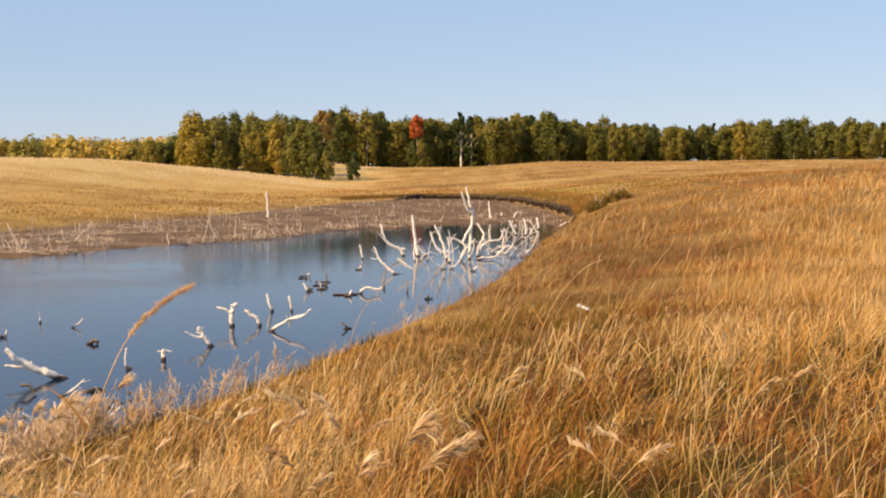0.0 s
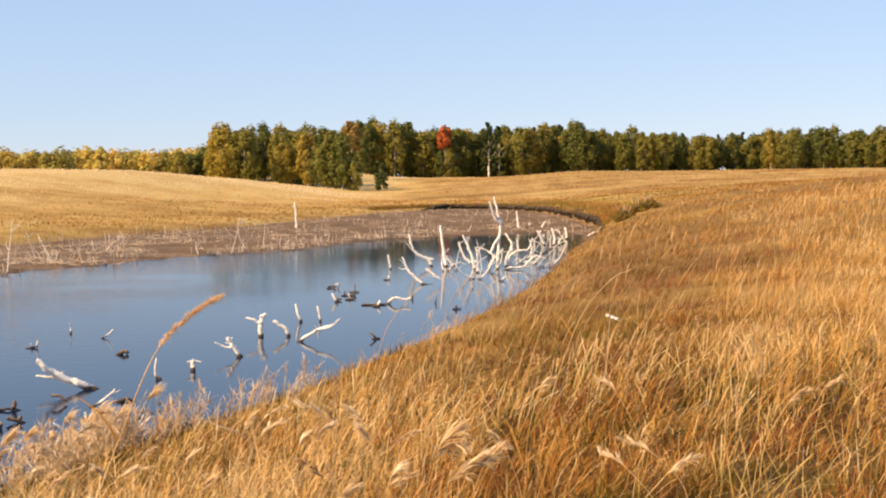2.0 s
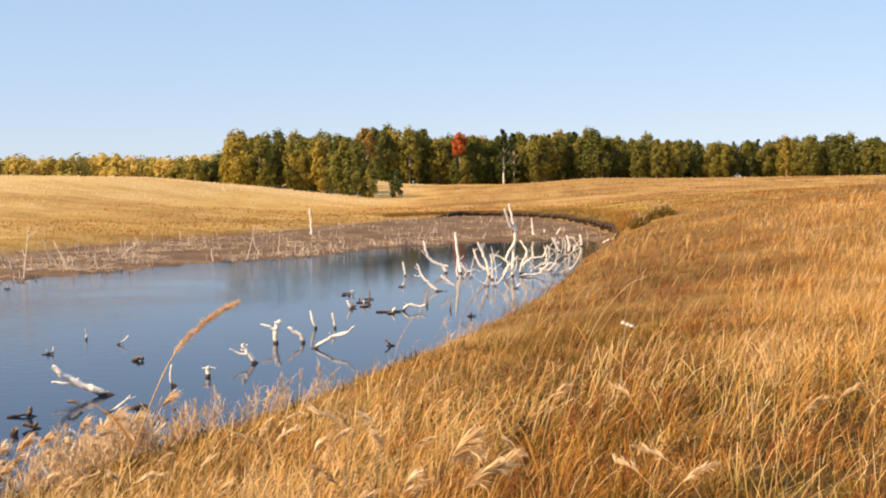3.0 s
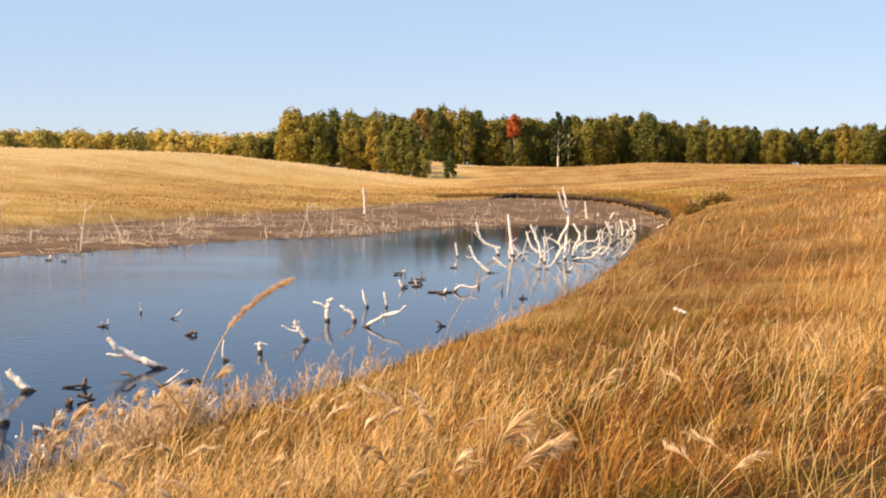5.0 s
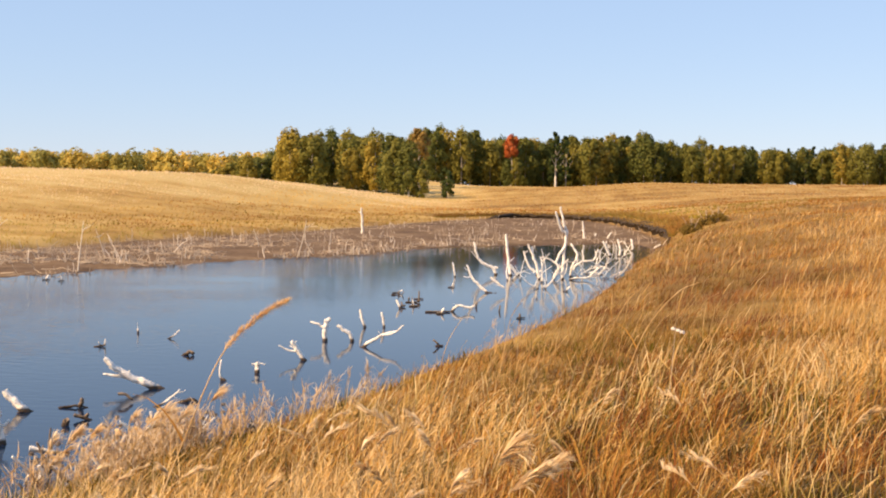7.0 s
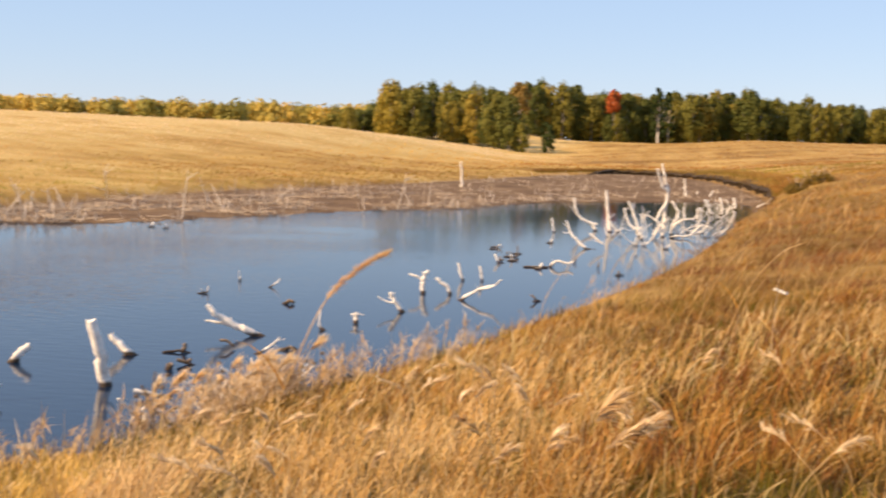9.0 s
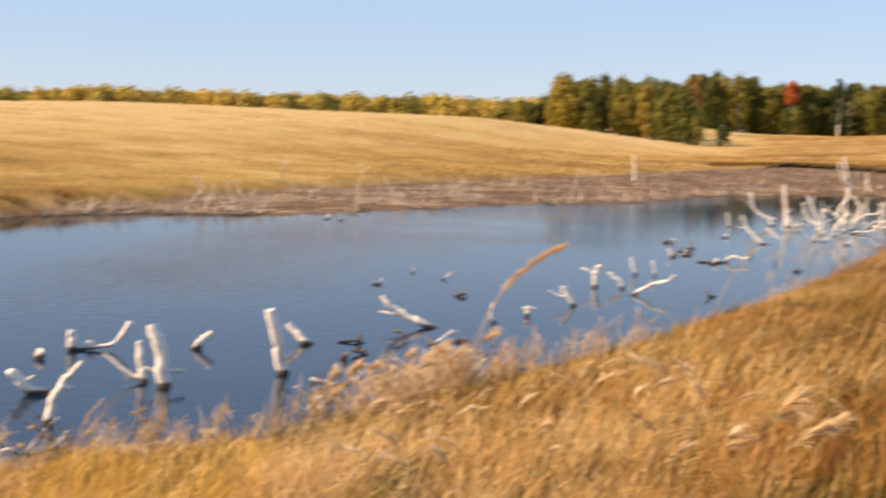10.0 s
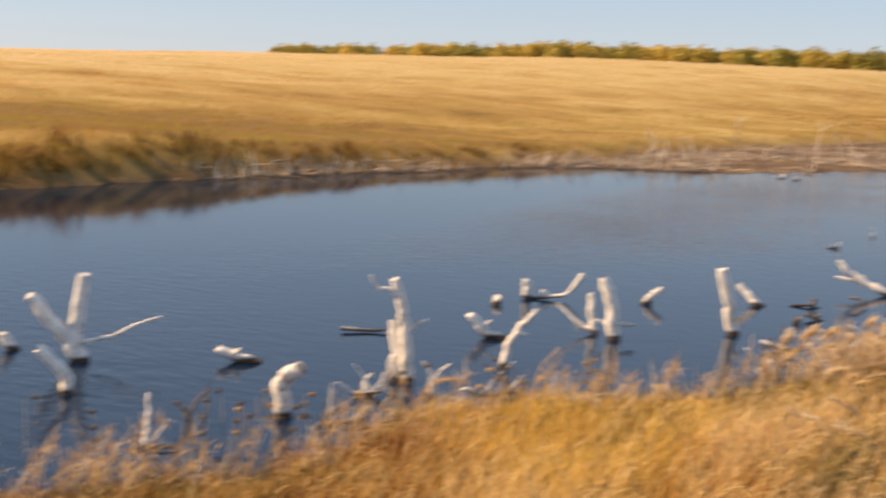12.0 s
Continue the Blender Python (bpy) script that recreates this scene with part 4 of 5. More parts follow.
dead_wood("floating_log", "small dark dead log floating on the pond", -2.04, 28.37, 4, [([(-0.22, 0.01), (0.01, 0.02), (0.23, 0.02)], 0.023)])
dead_wood("dead_snag", "bleached dead stem standing in the pond", -1.66, 28.65, 3, [([(-0.12, -0.0), (-0.07, 0.08), (0.03, 0.14), (0.23, 0.09), (0.36, 0.14)], 0.031)])
dead_wood("dead_tree", "forked white birch log slanting out of the water", -4.82, 16.75, 16, [([(0.04, -0.02), (-0.11, 0.07), (-0.31, 0.15), (-0.5, 0.28), (-0.64, 0.4)], 0.046), ([(-0.33, 0.14), (-0.47, 0.17), (-0.66, 0.19)], 0.021)])
dead_wood("dead_snag", "bleached dead branches standing in the pond", -5.78, 14.8, 21, [([(0.03, 0.0), (-0.06, 0.08), (-0.21, 0.24)], 0.042), ([(-0.17, -0.11), (-0.1, -0.02), (-0.01, 0.02)], 0.015)])
dead_wood("floating_log", "small dark dead log floating on the pond", -5.25, 15.16, 19, [([(-0.17, 0.01), (-0.06, 0.02), (0.08, -0.0)], 0.016), ([(-0.01, 0.01), (0.02, 0.11)], 0.023)], WET)
dead_wood("floating_log", "small dark dead log floating on the pond", -4.92, 14.34, 19, [([(-0.12, 0.06), (-0.03, 0.03), (0.07, -0.01)], 0.019), ([(-0.01, 0.02), (0.03, 0.07)], 0.019)], WET)
dead_wood("floating_log", "small dark dead log floating on the pond", -5.01, 13.98, 20, [([(-0.01, -0.01), (0.01, 0.06)], 0.033)], WET)
dead_wood("floating_log", "small dark dead log floating on the pond", -4.58, 12.39, 20, [([(-0.2, 0.07), (-0.04, 0.04), (0.16, 0.01)], 0.024)])
dead_wood("dead_snag", "bleached dead stem standing in the pond", -4.39, 15.34, 16, [([(-0.05, -0.01), (0.09, 0.06), (0.25, 0.2)], 0.015)])
dead_wood("dead_snag", "bleached dead stem standing in the pond", -3.58, 13.07, 15, [([(-0.04, 0.0), (0.01, 0.12), (0.06, 0.21)], 0.014)])
dead_wood("floating_log", "small dark dead log floating on the pond", -4.11, 15.72, 15, [([(-0.06, 0.01), (0.01, 0.03), (0.08, 0.01)], 0.023)], WET)
dead_wood("floating_log", "small dark dead log floating on the pond", -5.31, 20.27, 15, [([(-0.06, 0.01), (0.0, 0.05), (0.07, 0.02)], 0.028)], WET)
dead_wood("floating_log", "small dark dead log floating on the pond", -6.98, 21.22, 18, [([(-0.06, 0.01), (0.03, 0.02)], 0.016), ([(0.03, 0.01), (0.04, 0.12)], 0.011), ([(-0.03, 0.01), (-0.07, 0.08)], 0.009)])
dead_wood("dead_snag", "bleached dead branches standing in the pond", -7.02, 23.36, 17, [([(-0.03, -0.01), (-0.02, 0.09)], 0.015), ([(-0.01, 0.0), (-0.04, 0.2)], 0.007)])
dead_wood("dead_snag", "bleached dead stem standing in the pond", -6.2, 22.54, 15, [([(-0.05, 0.01), (0.05, 0.07), (0.12, 0.15)], 0.014)])
dead_wood("dead_snag", "bleached dead branches standing in the pond", -4.14, 17.57, 13, [([(-0.02, -0.02), (-0.05, 0.11), (-0.03, 0.28)], 0.015), ([(-0.03, 0.04), (0.03, -0.0)], 0.018)])
dead_wood("floating_log", "small dark dead log floating on the pond", -4.84, 15.61, 17, [([(-0.11, 0.1), (-0.03, 0.1), (0.06, 0.03)], 0.015)], WET)
dead_wood("dead_tree", "thick white birch snag with a bare twig", -6.51, 8.85, 36, [([(0.01, -0.02), (0.01, 0.28), (-0.03, 0.6), (-0.11, 0.86)], 0.058), ([(-0.06, 0.7), (-0.14, 0.78), (-0.24, 0.8), (-0.3, 0.9)], 0.016), ([(0.04, 0.44), (0.1, 0.5), (0.17, 0.54)], 0.012)])
dead_wood("dead_snag", "short white birch stump beside a taller snag", -6.62, 8.83, 37, [([(-0.01, -0.02), (0.02, 0.23), (-0.01, 0.49)], 0.044)])
dead_wood("dead_tree", "bleached dead branches standing in the pond", -6.22, 9.88, 32, [([(-0.0, -0.03), (0.07, 0.2), (0.15, 0.35), (0.3, 0.51)], 0.039), ([(0.13, 0.32), (0.22, 0.3)], 0.015)])
dead_wood("dead_snag", "bleached dead branches standing in the pond", -7.0, 10.98, 32, [([(0.05, -0.0), (-0.09, 0.07), (-0.23, 0.23)], 0.046), ([(-0.12, 0.11), (-0.02, 0.18)], 0.016)])
dead_wood("dead_tree", "bleached dead branches standing in the pond", -7.74, 13.47, 30, [([(0.32, 0.32), (0.16, 0.09), (-0.1, 0.03), (-0.32, 0.01)], 0.026), ([(-0.32, -0.0), (-0.31, 0.1), (-0.32, 0.23)], 0.046), ([(-0.13, 0.03), (-0.12, 0.1)], 0.033)])
dead_wood("dead_tree", "white birch trunk with broken side twigs", -6.08, 11.77, 27, [([(0.01, -0.03), (-0.03, 0.29), (-0.12, 0.6)], 0.056), ([(-0.05, 0.15), (0.06, 0.15), (0.19, 0.14)], 0.019), ([(-0.05, 0.14), (-0.13, 0.17), (-0.19, 0.19)], 0.017), ([(-0.05, 0.38), (-0.01, 0.43)], 0.022)])
dead_wood("dead_tree", "bleached dead branches standing in the pond", -6.38, 11.88, 28, [([(0.02, -0.02), (-0.01, 0.16), (-0.03, 0.4)], 0.037), ([(-0.0, 0.03), (-0.19, 0.13), (-0.37, 0.29)], 0.017)])
dead_wood("dead_snag", "bleached dead stem standing in the pond", -6.77, 13.97, 26, [([(-0.04, -0.0), (0.02, 0.09), (0.14, 0.19)], 0.042)])
dead_wood("dead_snag", "leaning white birch trunk standing in the water", -5.29, 12.87, 22, [([(0.01, -0.04), (-0.06, 0.32), (-0.14, 0.68)], 0.058)])
dead_wood("floating_log", "small dark dead log floating on the pond", -8.05, 12.69, 32, [([(0.0, -0.02), (0.01, 0.09)], 0.05)])
dead_wood("dead_tree", "forked white birch snag with a long thin limb", -9.06, 7.61, 50, [([(0.01, -0.04), (-0.06, 0.2), (-0.04, 0.4), (0.02, 0.75)], 0.059), ([(-0.02, 0.03), (-0.13, 0.2), (-0.25, 0.35), (-0.43, 0.56)], 0.055), ([(0.0, 0.17), (0.26, 0.21), (0.45, 0.3), (0.68, 0.36)], 0.017)])
dead_wood("dead_snag", "bleached dead stem standing in the pond", -8.21, 6.75, 50, [([(0.01, -0.02), (-0.03, 0.15), (-0.22, 0.36)], 0.049)])
dead_wood("dead_snag", "bleached dead branches standing in the pond", -8.07, 8.46, 43, [([(0.12, 0.01), (-0.0, 0.05), (-0.14, 0.12)], 0.044), ([(-0.02, 0.05), (0.05, 0.13)], 0.02)])
dead_wood("dead_snag", "thick broken white birch stump by the bank", -6.5, 7.32, 41, [([(0.01, -0.03), (-0.04, 0.2), (0.0, 0.31), (0.12, 0.38)], 0.062)])
dead_wood("dead_snag", "bleached dead stem standing in the pond", -9.9, 7.49, 53, [([(0.05, -0.01), (-0.04, 0.15)], 0.047)])
dead_wood("floating_log", "small dark dead log floating on the pond", -8.12, 10.36, 38, [([(-0.22, 0.04), (-0.0, 0.02), (0.23, 0.03)], 0.017)])


def tangle(x, y, seed):
    r = np.random.default_rng(seed)
    stems = []
    for _ in range(4):
        u, z, pts = r.normal(0, 0.25), 0.0, []
        a, length = r.uniform(0.3, 2.85), r.uniform(0.4, 1.0)
        bend = r.normal(0, 0.32)
        for _k in range(4):
            pts.append((round(u, 3), round(max(z, 0.0), 3)))
            u, z, a = u + math.cos(a) * length / 3, z + math.sin(a) * length / 3, a + bend
        stems.append((pts, r.uniform(0.012, 0.026)))
    dead_wood("dead_tree", "low tangle of bleached dead limbs in shallow water", x, y, r.uniform(-40, 40), stems)


for i, (x, y) in enumerate([(0.3, 38.6), (1.0, 41.5), (1.6, 43.0), (2.1, 45.5), (1.9, 40.6), (2.6, 49.0), (2.9, 52.5), (3.6, 58.5), (0.2, 36.0), (-0.6, 39.5)]):
    tangle(x, y, 800 + i)


def drift(az, dist, seed):
    """A small heap of thin pale twigs washed against the near bank."""
    r = np.random.default_rng(seed)
    x, y = polar(np.radians(np.array([az])), np.array([dist]))
    stems = []
    for _ in range(3):
        u, z, pts = r.normal(0, 0.05), 0.0, []
        a, length, bend = r.uniform(0.15, 2.9), r.uniform(0.14, 0.42), r.normal(0, 0.35)
        for _k in range(4):
            pts.append((round(u, 3), round(max(z, 0.005), 3)))
            u, z, a = u + math.cos(a) * length / 3, z + math.sin(a) * length / 3, a + bend
        stems.append((pts, r.uniform(0.007, 0.017)))
    dead_wood("drift_twigs", "thin pale twigs washed up beside the grassy bank", float(x[0]), float(y[0]), az + r.uniform(-30, 30), stems, BARK if r.random() < 0.6 else WET)


def stub(x, y, seed):
    """A short broken stem just above the water, with a fork or a lying piece."""
    r = np.random.default_rng(seed)
    h, lean = r.uniform(0.07, 0.2), r.normal(0, 0.06)
    stems = [([(0, -0.02), (lean * 0.5, h * 0.5), (lean, h)], r.uniform(0.014, 0.026))]
    if r.random() < 0.7:
        stems.append(([(r.uniform(-0.14, -0.06), 0.01), (0, 0.02), (r.uniform(0.05, 0.12), 0.02)], r.uniform(0.012, 0.02)))
    dead_wood("dead_stub", "short broken dead stem just above the water", x, y, math.degrees(math.atan2(-x, y)), stems, WET if r.random() < 0.15 else BARK)


for i, (x, y) in enumerate([(-3.51, 33.8), (-2.99, 31.5), (-2.78, 31.9), (-2.95, 29.2), (-2.71, 29.8), (-2.27, 36.0), (-1.98, 28.0), (-1.33, 29.9), (-0.78, 28.8), (0.77, 35.1), (0.03, 32.5), (-0.32, 27.2), (-13.2, 36.6), (-13.8, 37.0)]):
    stub(x, y, 870 + i)

drifts = np.random.default_rng(43)
for i in range(34):
    az = drifts.uniform(14.2, 20.8) if i < 22 else drifts.uniform(21, 52)
    drift(az, (13.4 - 0.28 * (az - 14)) + drifts.uniform(-0.5, 0.9) if i < 22 else 11.4 - 0.09 * (az - 21) + drifts.uniform(-0.4, 0.7), 840 + i)


def sapling(label, height, seed):
    r = np.random.default_rng(seed)
    ob = new("dead_sapling")
    tagged(ob, label, "dead sapling", "bare saplings on the mud flat")
    top = np.array([r.normal(0, 0.16), r.normal(0, 0.16), 1.0]) * height
    c = curve_through([(0, 0, -0.15), top * 0.5 + r.normal(0, 0.05, 3), top], 4)
    v, q, t = tube(c, np.linspace(0.024, 0.009, len(c)), 5, 0.1, seed)
    part("trunk", mesh_of("stem", v, [q, t], PALE_STICK, True), ob)
    for i in range(3):
        k, a, ln = r.uniform(0.3, 0.85), r.uniform(0, 6.283), height * r.uniform(0.15, 0.32)
        b = top * k
        e = b + np.array([math.cos(a) * ln, math.sin(a) * ln, ln * r.uniform(0.3, 1.0)])
        v, q, t = tube(curve_through([b, (b + e) / 2 + r.normal(0, 0.02, 3), e], 3), np.linspace(0.013, 0.006, 7), 5, 0.1, seed + i)
        part("branch", mesh_of("twig", v, [q, t], PALE_STICK, True), ob)
    return ob


def mud_flat():
    r = np.random.default_rng(77)
    x, y = r.uniform(-24, 7, 46000), np.exp(r.uniform(math.log(22), math.log(124), 46000))
    z, mud, sb = land(x, y)
    sw = outside(x, y, WATER_LINE)
    thick = smoothstep(85, 40, y) * 0.9 + 0.22
    ok = (sb < 0.2) & (sw > -0.9) & (r.random(46000) < thick * (0.24 + 1.1 * lumps(x, y, 6, 41) + 0.35 * smoothstep(2.2, 0.3, np.abs(sw)))) & ((x < -2) | (y > 66)) & ~((x > -1) & (y < 68))
    x, y, z, sw = x[ok], y[ok], np.maximum(z[ok], 0), sw[ok]
    kinds = [sapling("bare pale dead sapling standing in mud", h, 900 + i) for i, h in enumerate((0.5, 0.8, 1.15, 1.6))]
    first = np.argsort(~((x < -9) & (y > 37) & (y < 72)), kind="stable")
    x, y, z, sw = x[first], y[first], z[first], sw[first]
    for i in range(36):
        k = kinds[int(r.choice(4, p=(0.66, 0.25, 0.06, 0.03)))] if i > 3 else kinds[i]
        m = pose(x[i], y[i], z[i], r.normal(0, 17), r.normal(0, 17), r.uniform(0, 360))
        if i < 4:
            k.matrix_basis = m
        else:
            copy_thing(k, m)
    for name, mat, label, standing, chosen in (("brushwood", STICK, "grey brown fallen brushwood lying on the mud flat", 0.45, range(36, min(len(x), 3200))),
                                               ("broken_stubs", PALE_STICK, "pale broken stems standing in the mud", 0.9, range(3200, min(len(x), 4300)))):
        vs, qs, ts, at = [], [], [], 0
        for i in chosen:
            up = r.random() < standing
            ln = r.uniform(0.10, 0.5) * (0.6 + 0.9 * r.random() ** 3) if up else r.uniform(0.2, 0.8)
            a, el = r.uniform(0, 6.283), (r.uniform(0.9, 1.55) if up else r.normal(0.04, 0.12))
            d = np.array([math.cos(a) * math.cos(el), math.sin(a) * math.cos(el), math.sin(el)]) * ln
            p = np.array([x[i], y[i], z[i] + (0 if up else 0.03)])
            v, q, t = tube([p, p + d * 0.5 + r.normal(0, 0.05 * ln, 3), p + d], np.array([1, 0.8, 0.5]) * (r.uniform(0.008, 0.026) if up else r.uniform(0.006, 0.016)), 4, 0.1, i)
            vs.append(v), qs.append(q + at), ts.append(t + at)
            at += len(v)
        ob = new(name, mesh_of(name, np.vstack(vs), [np.vstack(qs), np.vstack(ts)], mat))
        tagged(ob, label, "brushwood", kind="stuff")


mud_flat()

# ---- trees ----
def leaf_cards(centres, normals, size, r):
    n = len(centres)
    a = r.normal(0, 1, (n, 3))
    a -= (a * normals).sum(1)[:, None] * normals
    a /= np.linalg.norm(a, axis=1)[:, None] + 1e-9
    b = np.cross(normals, a)
    s = size * r.uniform(0.6, 1.35, (n, 1))
    v = np.stack([centres - a * s, centres + b * s * 0.6, centres + a * s, centres - b * s * 0.6], 1).reshape(-1, 3)
    return v, np.arange(4 * n).reshape(-1, 4)


def crown_mesh(name, mat, height, spread, foot, lumps_n, leaves, size, seed, cone=False):
    """A crown of leafy clumps round the axis: an egg with a domed top, or a spire."""
    r = np.random.default_rng(seed)
    cs, ns = [], []
    for i in range(lumps_n):
        k = (i + r.random()) / lumps_n
        wide = spread * ((1 - k) ** 0.8 + 0.08 if cone else (0.62 + 0.38 * smoothstep(0.0, 0.35, k)) * math.sqrt(max(0.04, 1 - max(0.0, (k - 0.42) / 0.60) ** 2)))
        a, d = i * 2.4 + r.normal(0, 0.5), wide * r.uniform(0.35, 0.72)
        size_l = spread * r.uniform(0.26, 0.46) * (0.55 if cone else 1 - 0.25 * k)
        c = np.array([math.cos(a) * d, math.sin(a) * d, foot + (height - foot) * (0.06 + 0.86 * k)])
        u = r.normal(0, 1, (leaves, 3))
        u /= np.linalg.norm(u, axis=1)[:, None]
        p = c + u * size_l * r.uniform(0.45, 1.02, (leaves, 1)) * np.array([1, 1, 1.05])
        cs.append(p)
        # leaves face out of their clump and out of the crown
        out = (p - np.array([0, 0, foot + (height - foot) * 0.42])) / np.array([spread, spread, (height - foot) * 0.55])
        w = 0.6 * u + 0.75 * out + r.normal(0, 0.30, u.shape)
        ns.append(w / np.linalg.norm(w, axis=1)[:, None])
    v, q = leaf_cards(np.vstack(cs), np.vstack(ns), size, r)
    return mesh_of(name, v, [q], mat)


def trunk_mesh(height, radius, limbs, seed):
    r = np.random.default_rng(seed)
    vs, qs, ts, at = [], [], [], 0
    lines = [([(0, 0, -0.5), (r.normal(0, 0.15), r.normal(0, 0.15), height * 0.45), (r.normal(0, 0.3), r.normal(0, 0.3), height * 0.86)], radius)]
    for _ in range(limbs):
        z, a, s = height * r.uniform(0.2, 0.55), r.uniform(0, 6.283), height * r.uniform(0.10, 0.16)
        lines.append(([(0, 0, z), (math.cos(a) * s * 0.6, math.sin(a) * s * 0.6, z + s * 0.7), (math.cos(a) * s, math.sin(a) * s, z + s * 1.4)], radius * 0.35))
    for pts, rad in lines:
        c = curve_through(pts, 3)
        v, q, t = tube(c, rad * np.linspace(1.1, 0.25, len(c)), 6, 0.08, seed)
        vs.append(v), qs.append(q + at), ts.append(t + at)
        at += len(v)
    return mesh_of("tree_trunk", np.vstack(vs), [np.vstack(qs), np.vstack(ts)], TRUNK, True)


def tree(label, mat, height, spread, foot, lumps_n, leaves, size, seed, cone=False, group="birch wood"):
    ob = new("pine_tree" if cone else "birch_tree")
    tagged(ob, label, "tree", group)
    part("trunk", trunk_mesh(height, height * 0.011 + 0.03, 5, seed), ob)
    part("crown", crown_mesh("crown", mat, height, spread, foot, lumps_n, leaves, size, seed + 50, cone), ob)
    return ob


def place(ob, az, dist, scale=1.0, sink=0.0, first=False):
    x, y = polar(np.radians(np.array([az])), np.array([dist]))
    z = float(land(x, y)[0][0]) - sink
    m = pose(float(x[0]), float(y[0]), z, 0, 0, rng.uniform(0, 360)) @ Matrix.Diagonal((scale * rng.uniform(0.88, 1.12), scale * rng.uniform(0.88, 1.12), scale, 1))
    if first:
        ob.matrix_basis = m
        return ob
    c = copy_thing(ob, m)
    c.scale = m.to_scale()
    return c


GREENS = [tree("green and olive birch at the edge of the wood", LEAF_GREEN, 13.2 + 0.5 * i, (3.5, 4.9, 4.1, 5.6, 3.3, 4.5)[i], 0.2 + 0.5 * (i % 2), 30, 60, 0.46, 100 + i) for i in range(6)]
PINES = [tree("dark green pine among the birches", NEEDLES, 15.0, 2.8, 1.0, 22, 46, 0.42, 300 + i, True) for i in range(2)]
GOLD = tree("broad birch with golden green autumn leaves", LEAF_GOLD, 13.5, 5.0, 0.2, 38, 74, 0.42, 430)
RED = tree("aspen with red autumn leaves in the wood", LEAF_RED, 14.0, 2.8, 8.0, 16, 56, 0.42, 400)
ORANGE = tree("aspen with faded orange leaves in the wood", LEAF_ORANGE, 14.0, 3.0, 7.0, 16, 56, 0.42, 401)
UNDER = tree("low olive birch growing under the wood", LEAF_GREEN, 6.8, 2.9, 0.0, 16, 56, 0.42, 421)
BUSH = tree("small dark green birch standing alone", NEEDLES, 6.6, 2.0, 0.2, 14, 60, 0.30, 420)

used = set()


def put(kind, az, dist, scale=1.0):
    ob = kind[int(rng.integers(len(kind)))] if isinstance(kind, list) else kind
    first = ob.name not in used
    used.add(ob.name)
    return place(ob, az, dist, scale, 0.1, first)


# the big wood, from the clump in the dip to the right
for az in np.arange(5.35, 7.9, 0.5):
    put(GREENS, az + rng.normal(0, 0.08), 262 + 14 * max(0, az - 5.5) + rng.uniform(-3, 3), rng.uniform(0.64, 0.86))
for az in np.arange(5.7, 10.8, 0.56):
    put(GREENS, az + rng.normal(0, 0.1), 296 + rng.uniform(-6, 8) + 5 * max(0, az - 7), rng.uniform(0.78, 0.92))
    put(GREENS, az + rng.normal(0, 0.2), 322 + rng.uniform(-6, 10), rng.uniform(0.78, 0.92))
for az in np.arange(-20.5, 5.2, 0.46):
    tall = 1.11 - 0.29 * smoothstep(-2.5, -8.5, az)
    put(GREENS if rng.random() < 0.85 else PINES, az + rng.normal(0, 0.1), 388 + rng.uniform(-8, 8), tall * rng.uniform(0.84, 0.98))
    put(GREENS if rng.random() < 0.8 else PINES, az + rng.normal(0, 0.2), 408 + rng.uniform(-6, 12), tall * rng.uniform(0.92, 1.06))
    put(GREENS, az + rng.normal(0.2, 0.2), 428 + rng.uniform(-6, 8), tall * rng.uniform(0.9, 1.04))
put(RED, 1.1, 378, 1.08)
put(GREENS, 1.25, 374, 0.62)
put(GREENS, 0.9, 373, 0.58)
put(ORANGE, 5.0, 331, 1.03)
for az in np.arange(-20.4, 4.0, 0.5):
    put(UNDER, az + rng.normal(0, 0.1), 392 + rng.uniform(-4, 6), rng.uniform(0.7, 1.05))
put(PINES, -0.8, 376, 1.14)
put(BUSH, 3.8, 258, 0.95)
put(UNDER, 5.02, 260, 0.95)
for az in np.arange(10.7, 13.9, 0.32):
    put(UNDER, az + rng.normal(0, 0.08), 318 + rng.uniform(0, 14), (1.5 - 0.22 * (az - 10.7)) * rng.uniform(0.85, 1.1))
put(GOLD, 10.4, 287, 0.98)
put(GREENS[1], 9.5, 284, 0.84)
put(GOLD, 12.2, 314, 0.62)
put(GOLD, 7.9, 286, 0.68)
